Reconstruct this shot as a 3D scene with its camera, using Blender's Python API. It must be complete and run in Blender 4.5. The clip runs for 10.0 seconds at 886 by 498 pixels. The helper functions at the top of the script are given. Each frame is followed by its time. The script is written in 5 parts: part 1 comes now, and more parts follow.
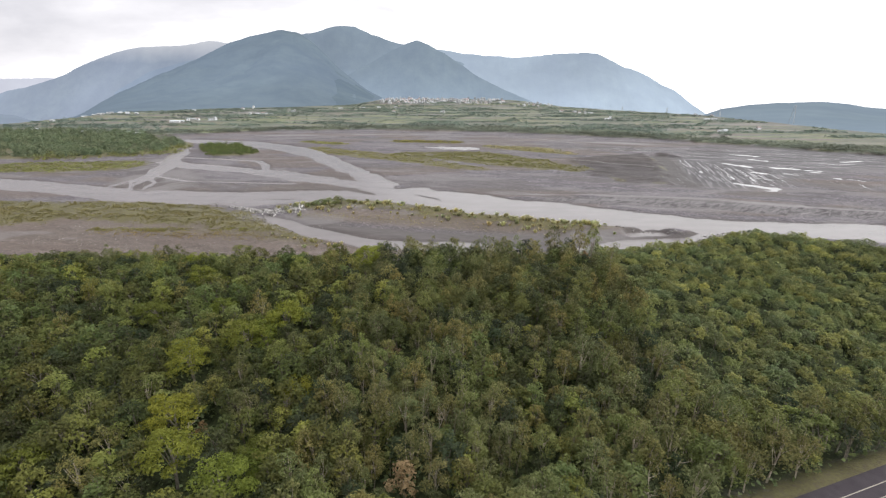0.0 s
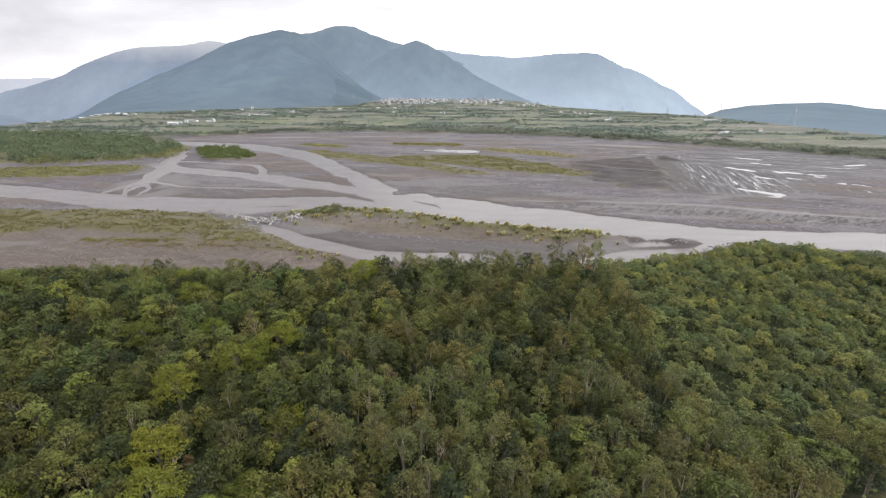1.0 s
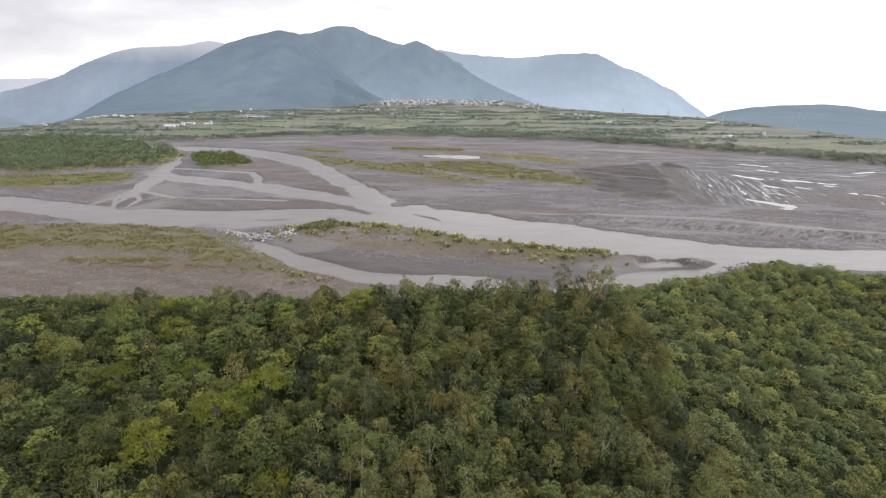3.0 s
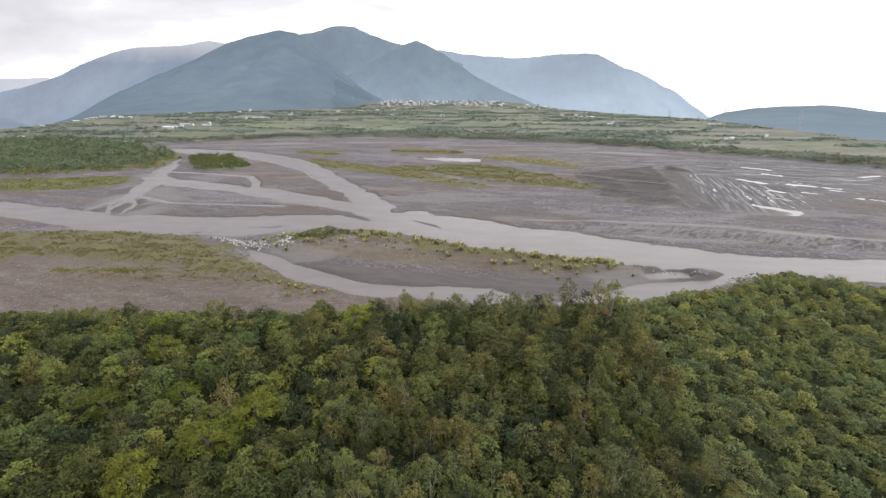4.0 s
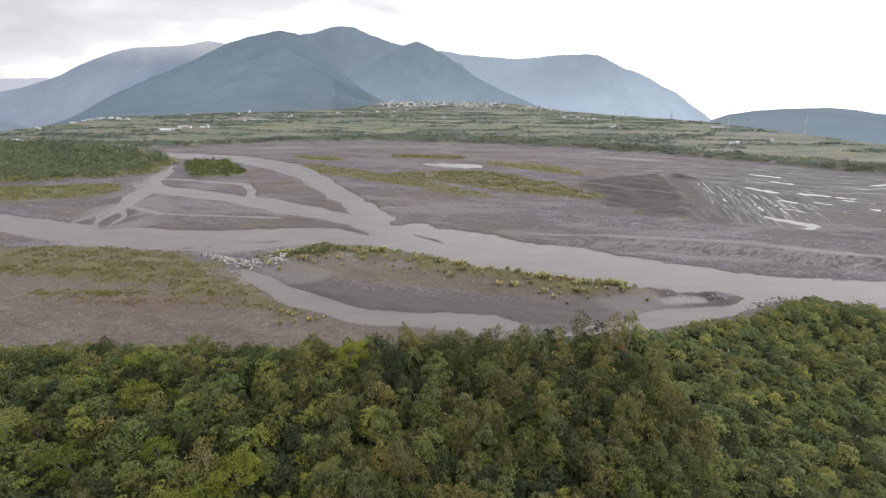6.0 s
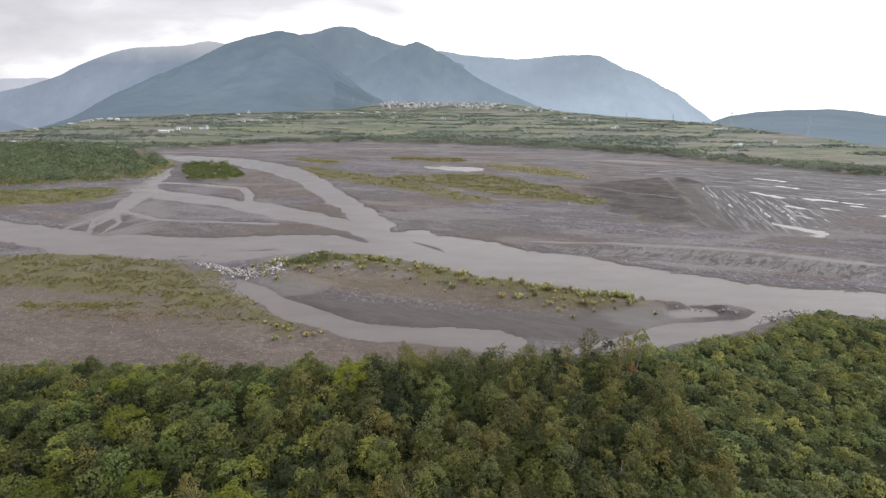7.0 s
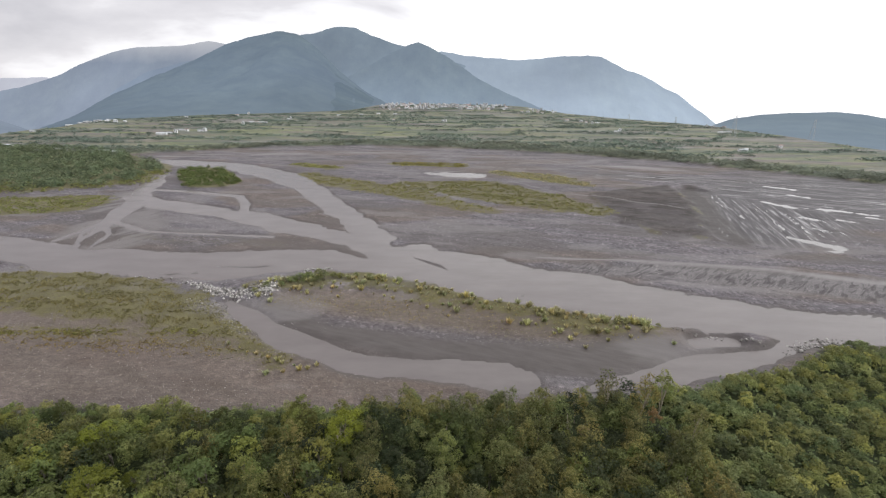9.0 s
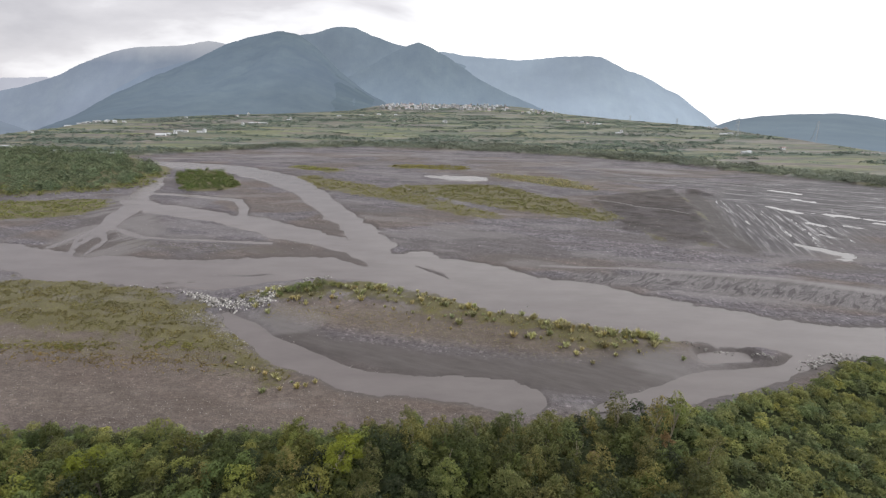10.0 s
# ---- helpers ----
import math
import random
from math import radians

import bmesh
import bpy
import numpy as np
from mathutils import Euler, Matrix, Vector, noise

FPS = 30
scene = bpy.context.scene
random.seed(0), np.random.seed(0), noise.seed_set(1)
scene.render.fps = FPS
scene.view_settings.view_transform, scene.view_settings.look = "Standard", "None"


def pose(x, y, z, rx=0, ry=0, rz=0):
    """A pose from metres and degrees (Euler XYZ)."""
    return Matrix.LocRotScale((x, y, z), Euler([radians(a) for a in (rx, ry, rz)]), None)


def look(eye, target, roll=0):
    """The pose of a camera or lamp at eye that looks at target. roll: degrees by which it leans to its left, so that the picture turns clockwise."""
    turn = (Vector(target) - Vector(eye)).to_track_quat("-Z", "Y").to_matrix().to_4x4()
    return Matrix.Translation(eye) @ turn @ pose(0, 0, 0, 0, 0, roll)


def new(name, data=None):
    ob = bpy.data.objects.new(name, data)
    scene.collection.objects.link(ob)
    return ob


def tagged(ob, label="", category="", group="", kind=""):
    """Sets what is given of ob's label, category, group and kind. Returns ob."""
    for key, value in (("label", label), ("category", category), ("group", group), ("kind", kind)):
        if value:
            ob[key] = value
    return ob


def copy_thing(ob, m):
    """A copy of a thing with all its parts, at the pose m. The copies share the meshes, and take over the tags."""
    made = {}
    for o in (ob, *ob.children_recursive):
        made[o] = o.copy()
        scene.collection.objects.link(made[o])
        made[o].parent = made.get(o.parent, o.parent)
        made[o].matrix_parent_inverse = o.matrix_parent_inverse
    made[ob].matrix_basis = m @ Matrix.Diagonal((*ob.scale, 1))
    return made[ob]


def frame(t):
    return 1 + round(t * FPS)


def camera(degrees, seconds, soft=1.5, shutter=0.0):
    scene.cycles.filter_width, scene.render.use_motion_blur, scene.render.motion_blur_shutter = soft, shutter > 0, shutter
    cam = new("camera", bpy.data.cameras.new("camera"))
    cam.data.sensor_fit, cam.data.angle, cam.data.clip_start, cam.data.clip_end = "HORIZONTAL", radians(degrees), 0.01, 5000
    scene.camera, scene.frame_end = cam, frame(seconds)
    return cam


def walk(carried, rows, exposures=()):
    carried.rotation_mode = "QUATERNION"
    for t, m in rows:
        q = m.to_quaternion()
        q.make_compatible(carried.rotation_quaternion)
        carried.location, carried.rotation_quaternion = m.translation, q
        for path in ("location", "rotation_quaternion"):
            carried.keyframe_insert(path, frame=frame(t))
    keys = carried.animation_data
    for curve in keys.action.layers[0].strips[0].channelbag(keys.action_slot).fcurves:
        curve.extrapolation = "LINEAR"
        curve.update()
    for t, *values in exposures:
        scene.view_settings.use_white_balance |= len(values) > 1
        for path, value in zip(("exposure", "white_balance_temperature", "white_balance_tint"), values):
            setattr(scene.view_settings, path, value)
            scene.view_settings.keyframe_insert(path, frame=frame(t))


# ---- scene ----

# ---- camera and its path ----
cam = camera(90.0, 10.0, soft=1.3)
# seconds, place, heading, pitch, lean (to the right)
ROWS = [
    (0.0, 0.03, -0.10, 51.17, -0.015, -19.329, -0.384),
    (0.5, 0.11, 2.43, 52.47, -0.040, -19.347, -0.377),
    (1.0, 0.14, 4.92, 53.69, -0.061, -19.361, -0.375),
    (1.5, 0.11, 7.41, 54.86, -0.078, -19.372, -0.378),
    (2.0, 0.05, 9.91, 55.97, -0.092, -19.380, -0.384),
    (2.5, -0.04, 12.43, 57.04, -0.103, -19.385, -0.395),
    (4.0, -0.46, 20.23, 60.06, -0.118, -19.389, -0.448),
    (4.5, -0.63, 22.92, 61.02, -0.119, -19.387, -0.471),
    (5.0, -0.82, 25.66, 61.98, -0.117, -19.385, -0.498),
    (5.5, -1.02, 28.44, 62.93, -0.114, -19.381, -0.527),
    (7.0, -1.69, 36.91, 65.77, -0.097, -19.368, -0.626),
    (7.5, -1.94, 39.72, 66.72, -0.090, -19.365, -0.663),
    (8.0, -2.21, 42.50, 67.68, -0.083, -19.362, -0.700),
    (8.5, -2.50, 45.21, 68.64, -0.075, -19.360, -0.739),
    (9.0, -2.82, 47.83, 69.61, -0.068, -19.359, -0.779),
    (9.5, -3.18, 50.32, 70.59, -0.061, -19.360, -0.819),
    (10.0, -3.57, 52.65, 71.57, -0.054, -19.364, -0.859),
]


def stance(x, y, z, yaw, pitch, lean):
    yaw, pitch = radians(yaw), radians(pitch)
    ahead = Vector((-math.sin(yaw) * math.cos(pitch), math.cos(yaw) * math.cos(pitch), math.sin(pitch)))
    return look((x, y, z), Vector((x, y, z)) + ahead, -lean)


walk(cam, [(r[0], stance(*r[1:])) for r in ROWS], exposures=[(0.0, 0.15), (5.0, 0.05), (7.2, -0.07), (8.5, -0.09), (10.0, -0.20)])

# ---- overcast daylight ----
SUN_AZ, SUN_EL = radians(60), radians(50)          # the brighter side of the sky
world = bpy.data.worlds.new("overcast_sky")
scene.world = world
world.use_nodes = True
wt = world.node_tree
wt.nodes.clear()


def wnode(kind, **kw):
    n = wt.nodes.new(kind)
    for k, v in kw.items():
        n.inputs[k].default_value = v
    return n


sky = wt.nodes.new("ShaderNodeTexSky")
sky.sky_type, sky.sun_disc = "NISHITA", False
sky.sun_elevation, sky.sun_rotation = SUN_EL, SUN_AZ
w_co = wt.nodes.new("ShaderNodeTexCoord")
w_map = wt.nodes.new("ShaderNodeMapping")
w_map.inputs["Scale"].default_value = (1.0, 1.0, 2.6)
wt.links.new(w_co.outputs["Generated"], w_map.inputs["Vector"])
w_noise = wnode("ShaderNodeTexNoise", Scale=1.9, Detail=6.0, Roughness=0.55, Distortion=0.4)
wt.links.new(w_map.outputs["Vector"], w_noise.inputs["Vector"])
w_sep = wt.nodes.new("ShaderNodeSeparateXYZ")
wt.links.new(w_co.outputs["Generated"], w_sep.inputs[0])


def wmath(op, a, b):
    n = wt.nodes.new("ShaderNodeMath")
    n.operation = op
    for i, v in enumerate((a, b)):
        if isinstance(v, (int, float)):
            n.inputs[i].default_value = v
        else:
            wt.links.new(v, n.inputs[i])
    return n.outputs[0]


# cloud thickness: noise plus a heavier deck towards the west
deck = wmath("ADD", w_noise.outputs["Fac"], wmath("MULTIPLY", w_sep.outputs["X"], -0.50))
deck = wmath("ADD", deck, wmath("MULTIPLY", w_sep.outputs["Z"], 0.08))
w_ramp = wt.nodes.new("ShaderNodeValToRGB")
w_ramp.color_ramp.elements[0].position, w_ramp.color_ramp.elements[0].color = 0.56, (1.62, 1.62, 1.64, 1)
w_ramp.color_ramp.elements[1].position, w_ramp.color_ramp.elements[1].color = 1.0, (0.60, 0.59, 0.64, 1)
mid_e = w_ramp.color_ramp.elements.new(0.76)
mid_e.color = (0.92, 0.90, 0.94, 1)
wt.links.new(deck, w_ramp.inputs["Fac"])
w_mix = wt.nodes.new("ShaderNodeMixRGB")
w_mix.inputs["Fac"].default_value = 0.94
sky_dim = wt.nodes.new("ShaderNodeMixRGB")
sky_dim.blend_type = "MULTIPLY"
sky_dim.inputs["Fac"].default_value = 1.0
sky_dim.inputs["Color2"].default_value = (0.10, 0.10, 0.10, 1)
wt.links.new(sky.outputs["Color"], sky_dim.inputs["Color1"])
wt.links.new(sky_dim.outputs["Color"], w_mix.inputs["Color1"])
wt.links.new(w_ramp.outputs["Color"], w_mix.inputs["Color2"])
w_bg = wnode("ShaderNodeBackground", Strength=1.0)
w_out = wt.nodes.new("ShaderNodeOutputWorld")
wt.links.new(w_mix.outputs["Color"], w_bg.inputs["Color"])
wt.links.new(w_bg.outputs["Background"], w_out.inputs["Surface"])

sun_data = bpy.data.lights.new("sun", "SUN")
sun_data.energy, sun_data.angle, sun_data.color = 0.9, radians(25), (1.0, 0.97, 0.92)
sun = new("sun", sun_data)
sun.matrix_world = look((0, 0, 300), Vector((0, 0, 300)) - Vector((math.sin(SUN_AZ) * math.cos(SUN_EL), math.cos(SUN_AZ) * math.cos(SUN_EL), math.sin(SUN_EL))))

# ---- materials ----


class Mat:
    """A node material with short calls for its nodes."""

    def __init__(self, name, rough=0.9, spec=0.3):
        self.m = bpy.data.materials.new(name)
        self.m.use_nodes = True
        self.t = self.m.node_tree
        self.b = self.t.nodes["Principled BSDF"]
        self.out = self.t.nodes["Material Output"]
        self.b.inputs["Roughness"].default_value = rough
        self.b.inputs["Specular IOR Level"].default_value = spec

    def put(self, value, socket):
        if isinstance(value, (int, float, tuple)):
            socket.default_value = (*value, 1) if isinstance(value, tuple) and len(value) == 3 and socket.type == "RGBA" else value
        else:
            self.t.links.new(value, socket)

    def node(self, kind, **kw):
        n = self.t.nodes.new(kind)
        for k, v in kw.items():
            self.put(v, n.inputs[k])
        return n

    def noise(self, scale, detail=4.0, rough=0.55, stretch=(1, 1, 1), kind="Object", turn=0.0, warp=0.0):
        co = self.t.nodes.new("ShaderNodeTexCoord")
        mp = self.node("ShaderNodeMapping", Scale=tuple(1 / q for q in stretch), Rotation=(0, 0, turn))
        mp.vector_type = "TEXTURE"
        self.t.links.new(co.outputs[kind], mp.inputs["Vector"])
        n = self.node("ShaderNodeTexNoise", Scale=scale, Detail=detail, Roughness=rough, Distortion=warp)
        self.t.links.new(mp.outputs["Vector"], n.inputs["Vector"])
        return n.outputs["Fac"]

    def cells(self, scale, stretch=(1, 1, 1)):
        co = self.t.nodes.new("ShaderNodeTexCoord")
        mp = self.node("ShaderNodeMapping", Scale=stretch)
        self.t.links.new(co.outputs["Object"], mp.inputs["Vector"])
        n = self.node("ShaderNodeTexVoronoi", Scale=scale)
        self.t.links.new(mp.outputs["Vector"], n.inputs["Vector"])
        return n

    def ramp(self, fac, *stops):
        n = self.t.nodes.new("ShaderNodeValToRGB")
        e = n.color_ramp.elements
        while len(e) < len(stops):
            e.new(0.5)
        for i, (p, c) in enumerate(stops):
            c = (c, c, c) if isinstance(c, (int, float)) else c
            e[i].position, e[i].color = p, (*c, 1)
        self.put(fac, n.inputs["Fac"])
        return n.outputs["Color"]

    def mix(self, fac, a, b, how="MIX"):
        n = self.t.nodes.new("ShaderNodeMixRGB")
        n.blend_type = how
        for s, v in zip(("Fac", "Color1", "Color2"), (fac, a, b)):
            self.put(v, n.inputs[s])
        return n.outputs["Color"]

    def math(self, op, a, b=0.0):
        n = self.t.nodes.new("ShaderNodeMath")
        n.operation = op
        self.put(a, n.inputs[0]), self.put(b, n.inputs[1])
        return n.outputs[0]

    def attr(self, name):
        n = self.t.nodes.new("ShaderNodeAttribute")
        n.attribute_name = name
        return n.outputs["Fac"]

    def random(self):
        return self.t.nodes.new("ShaderNodeObjectInfo").outputs["Random"]

    def island(self):
        return self.t.nodes.new("ShaderNodeNewGeometry").outputs["Random Per Island"]

    def colour(self, c):
        self.put(c, self.b.inputs["Base Color"])
        return self

    def bump(self, height, strength=0.4, distance=0.1):
        n = self.node("ShaderNodeBump", Strength=strength, Distance=distance)
        self.put(height, n.inputs["Height"])
        self.t.links.new(n.outputs["Normal"], self.b.inputs["Normal"])
        return self


def leaf_material(name, dark, mid, light, odd=None, seethrough=0.30, patch_size=0.55, stand=(0.95, 1.06, 1.05), contrast=0.42):
    """Leaves: tone by leaf, by clump, by tree and by stand; stand: the tint that the stand drifts to."""
    k = Mat(name, 0.62, 0.28)
    dark, light = (tuple(m + (e - m) * contrast for m, e in zip(mid, end)) for end in (dark, light))
    own = k.math("FRACT", k.math("ADD", k.random(), k.attr("own_tone")))
    per_tree = k.ramp(own, (0.0, (0.62, 0.60, 0.62)), (0.22, (0.98, 0.90, 0.86)), (0.45, (1.32, 1.10, 0.88)), (0.62, (0.80, 0.84, 0.86)), (0.82, (1.05, 1.06, 1.02)), (1.0, (1.44, 1.32, 1.14)))
    base = k.ramp(k.island(), (0.0, dark), (0.45, mid), (1.0, light))
    if odd:
        base = k.mix(k.ramp(own, (0.72, 0.0), (0.95, 0.85)), base, odd)
    patch = k.ramp(k.noise(patch_size, 3.0), (0.3, 0.62 if patch_size < 0.1 else 0.70), (0.7, 1.42 if patch_size < 0.1 else 1.30))
    c = k.mix(1.0, k.mix(1.0, base, per_tree, "MULTIPLY"), patch, "MULTIPLY")
    drift = k.node("ShaderNodeTexNoise", Scale=0.085, Detail=4.0, Roughness=0.6)
    k.t.links.new(k.t.nodes.new("ShaderNodeNewGeometry").outputs["Position"], drift.inputs["Vector"])
    c = k.mix(k.ramp(drift.outputs["Fac"], (0.40, 0.0), (0.60, 1.0)), c, k.mix(1.0, c, stand, "MULTIPLY"))
    k.colour(c)
    tl = k.node("ShaderNodeBsdfTranslucent")
    k.put(c, tl.inputs["Color"])
    mx = k.node("ShaderNodeMixShader", Fac=seethrough)
    k.t.links.new(k.b.outputs["BSDF"], mx.inputs[1])
    k.t.links.new(tl.outputs["BSDF"], mx.inputs[2])
    k.t.links.new(mx.outputs["Shader"], k.out.inputs["Surface"])
    return k.m


M_BROAD = leaf_material("broad_leaves", (0.033, 0.047, 0.014), (0.084, 0.097, 0.028), (0.141, 0.151, 0.053), (0.140, 0.145, 0.039))
M_DARK = leaf_material("dark_leaves", (0.022, 0.032, 0.015), (0.054, 0.070, 0.033), (0.112, 0.130, 0.057))
M_OLIVE = leaf_material("olive_leaves", (0.080, 0.084, 0.029), (0.171, 0.173, 0.067), (0.260, 0.255, 0.109), (0.139, 0.160, 0.052), stand=(0.88, 1.0, 0.96), contrast=0.7)
M_YELLOW = leaf_material("yellow_green_leaves", (0.100, 0.122, 0.018), (0.172, 0.204, 0.032), (0.240, 0.275, 0.055), stand=(1.0, 1.0, 0.9))
M_SHRUB = leaf_material("shrub_leaves", (0.081, 0.107, 0.039), (0.182, 0.230, 0.105), (0.301, 0.353, 0.163), (0.249, 0.275, 0.107), stand=(1.14, 1.06, 0.86))
M_DRY = leaf_material("dry_leaves", (0.14, 0.090, 0.05), (0.25, 0.170, 0.095), (0.36, 0.25, 0.15))
M_REED = leaf_material("reed_leaves", (0.190, 0.184, 0.080), (0.380, 0.360, 0.180), (0.700, 0.660, 0.470), seethrough=0.4, contrast=1.0, stand=(0.9, 1.0, 0.9))
M_GRASSY = leaf_material("grass_blades", (0.130, 0.116, 0.048), (0.228, 0.206, 0.084), (0.350, 0.315, 0.170), seethrough=0.35, patch_size=0.15, stand=(1.06, 0.98, 0.90))
M_BARGRASS = leaf_material("bar_grass_blades", (0.150, 0.158, 0.060), (0.235, 0.240, 0.092), (0.330, 0.330, 0.150), seethrough=0.5, patch_size=0.1)
# base colour greyed and paled to stand for haze over the plain
M_HAZED_FARLEAF = leaf_material("far_leaves", (0.130, 0.160, 0.128), (0.196, 0.236, 0.188), (0.270, 0.310, 0.240), patch_size=0.02, contrast=0.5, seethrough=0.45, stand=(0.95, 0.98, 1.05))
# pale leaf tone of its own, lifted further as painted haze
M_LIGHT_HAZED = leaf_material("light_leaves", (0.066, 0.090, 0.034), (0.153, 0.178, 0.059), (0.227, 0.252, 0.089), (0.193, 0.203, 0.050))
M_WOODLAND = leaf_material("woodland_leaves", (0.056, 0.074, 0.050), (0.122, 0.152, 0.096), (0.205, 0.236, 0.148), patch_size=0.08, contrast=0.8)
M_ISLE = leaf_material("island_leaves", (0.055, 0.085, 0.030), (0.110, 0.155, 0.058), (0.180, 0.230, 0.085), contrast=0.9)

k = Mat("bark", 0.9)
k.colour(k.ramp(k.noise(6, 5, 0.6, (1, 1, 0.25)), (0.3, (0.10, 0.085, 0.065)), (0.7, (0.27, 0.245, 0.20))))
M_BARK = k.bump(k.noise(20, 4), 0.5, 0.03).m
k = Mat("pale_bark", 0.9)
k.colour(k.ramp(k.noise(5, 5, 0.6, (1, 1, 0.25)), (0.3, (0.24, 0.20, 0.15)), (0.7, (0.46, 0.41, 0.33))))
M_PALEBARK = k.m

# the ground: bed gravel, wet silt, grass, forest floor and fields, laid by the plan's own masks
k = Mat("ground", 0.85, 0.3)
fine = k.noise(3.2, 6, 0.7)
FLOW = radians(-21)
coarse = k.noise(0.07, 7, 0.68, (1, 3.2, 1), turn=FLOW)
wide = k.noise(0.014, 6, 0.62, (1, 3.5, 1), turn=FLOW)
grit = k.cells(2.4)
gravel = k.ramp(coarse, (0.25, (0.083, 0.075, 0.081)), (0.5, (0.134, 0.123, 0.134)), (0.75, (0.201, 0.185, 0.199)))
gravel = k.mix(k.math("MULTIPLY", k.attr("sandy"), 0.62), gravel, (0.128, 0.110, 0.094))
gravel = k.mix(1.0, gravel, k.ramp(k.noise(0.45, 5, 0.7), (0.3, 0.82), (0.7, 1.16)), "MULTIPLY")
gravel = k.mix(1.0, gravel, k.ramp(wide, (0.3, 0.80), (0.7, 1.18)), "MULTIPLY")
gravel = k.mix(1.0, gravel, k.ramp(fine, (0.28, 0.62), (0.72, 1.36)), "MULTIPLY")
clod = k.cells(1.15)
speck = k.node("ShaderNodeSeparateColor", Color=clod.outputs["Color"]).outputs["Green"]
gravel = k.mix(k.math("SUBTRACT", 1.0, k.math("MULTIPLY", k.attr("sandy"), 0.7)), gravel, k.mix(1.0, gravel, k.ramp(speck, (0.0, 0.60), (0.25, 0.92), (0.75, 1.04), (0.92, 1.22), (1.0, 1.85)), "MULTIPLY"))
lines = k.noise(0.33, 5, 0.7, (1, 7, 1), turn=FLOW)
gravel = k.mix(k.math("SUBTRACT", 1.0, k.math("MULTIPLY", k.attr("sandy"), 0.75)), gravel, k.mix(1.0, gravel, k.ramp(lines, (0.34, 0.62), (0.5, 1.0), (0.66, 1.34)), "MULTIPLY"))
bands = k.noise(0.16, 6, 0.72, (1, 9, 1), turn=radians(2))
gravel = k.mix(k.attr("sandy"), gravel, k.mix(1.0, gravel, k.ramp(bands, (0.30, 0.84), (0.5, 0.98), (0.70, 1.14)), "MULTIPLY"))
pale = k.ramp(grit.outputs["Color"], (0.88, 0.0), (0.97, 0.7))
gravel = k.mix(k.math("MULTIPLY", pale, k.attr("stony")), gravel, (0.27, 0.25, 0.235))
silt = k.mix(1.0, k.ramp(k.noise(0.12, 5, 0.6, (1, 5, 1), turn=FLOW), (0.3, (0.072, 0.062, 0.059)), (0.7, (0.102, 0.089, 0.086))), k.ramp(fine, (0.2, 0.9), (0.8, 1.1)), "MULTIPLY")
brown = k.ramp(k.noise(0.3, 6, 0.65), (0.3, (0.028, 0.023, 0.022)), (0.55, (0.052, 0.043, 0.041)), (0.75, (0.092, 0.076, 0.071)))
blade = k.noise(1.3, 6, 0.75)
grass = k.ramp(blade, (0.28, (0.086, 0.071, 0.050)), (0.45, (0.116, 0.103, 0.050)), (0.62, (0.146, 0.136, 0.054)), (0.8, (0.205, 0.184, 0.098)))
grass = k.mix(1.0, grass, k.ramp(k.noise(0.12, 4), (0.3, 0.78), (0.7, 1.15)), "MULTIPLY")
forest = k.ramp(k.noise(0.9, 5, 0.65), (0.3, (0.018, 0.024, 0.011)), (0.55, (0.042, 0.054, 0.020)), (0.8, (0.082, 0.080, 0.036)))
# cultivated strips on the far plain, crop tones paled and blued as painted haze
plot = k.cells(0.011, (0.8, 3.6, 1))
strips = k.cells(0.03, (0.35, 4.5, 1))
HAZED_FIELD_TONES = ((0.0, (0.080, 0.106, 0.088)), (0.16, (0.205, 0.222, 0.100)), (0.32, (0.190, 0.156, 0.150)), (0.48, (0.112, 0.142, 0.108)), (0.62, (0.162, 0.138, 0.130)), (0.76, (0.188, 0.215, 0.108)), (0.90, (0.235, 0.215, 0.212)))
fields = k.ramp(k.node("ShaderNodeSeparateColor", Color=plot.outputs["Color"]).outputs["Red"], *HAZED_FIELD_TONES)
rows_c = k.ramp(k.node("ShaderNodeSeparateColor", Color=strips.outputs["Color"]).outputs["Green"], *HAZED_FIELD_TONES)
fields = k.mix(0.30, fields, rows_c)
fields = k.mix(1.0, fields, k.ramp(k.noise(0.05, 6, 0.7, (1, 4, 1)), (0.3, 0.72), (0.7, 1.25)), "MULTIPLY")
fields = k.mix(k.ramp(k.noise(0.020, 7, 0.68, (1, 3.5, 1)), (0.50, 0.0), (0.62, 0.85)), fields, (0.078, 0.102, 0.086))
c = gravel
c = k.mix(k.attr("sandy"), c, k.mix(1.0, c, (1.06, 0.98, 0.90), "MULTIPLY"))
tone = k.noise(0.03, 6, 0.65, (1, 2.5, 1), turn=FLOW)
c = k.mix(k.ramp(tone, (0.46, 0.0), (0.62, 0.8)), c, k.mix(1.0, c, (1.03, 0.99, 0.98), "MULTIPLY"))
c = k.mix(k.attr("wet"), c, silt)
ruts = k.noise(0.022, 7, 0.70, (1, 11, 1), turn=radians(-7), warp=0.5)
c = k.mix(k.attr("far_bed"), c, k.mix(1.0, c, k.ramp(ruts, (0.36, 0.55), (0.46, 0.95), (0.54, 1.05), (0.64, 1.60)), "MULTIPLY"))
c = k.mix(k.attr("brown"), c, brown)
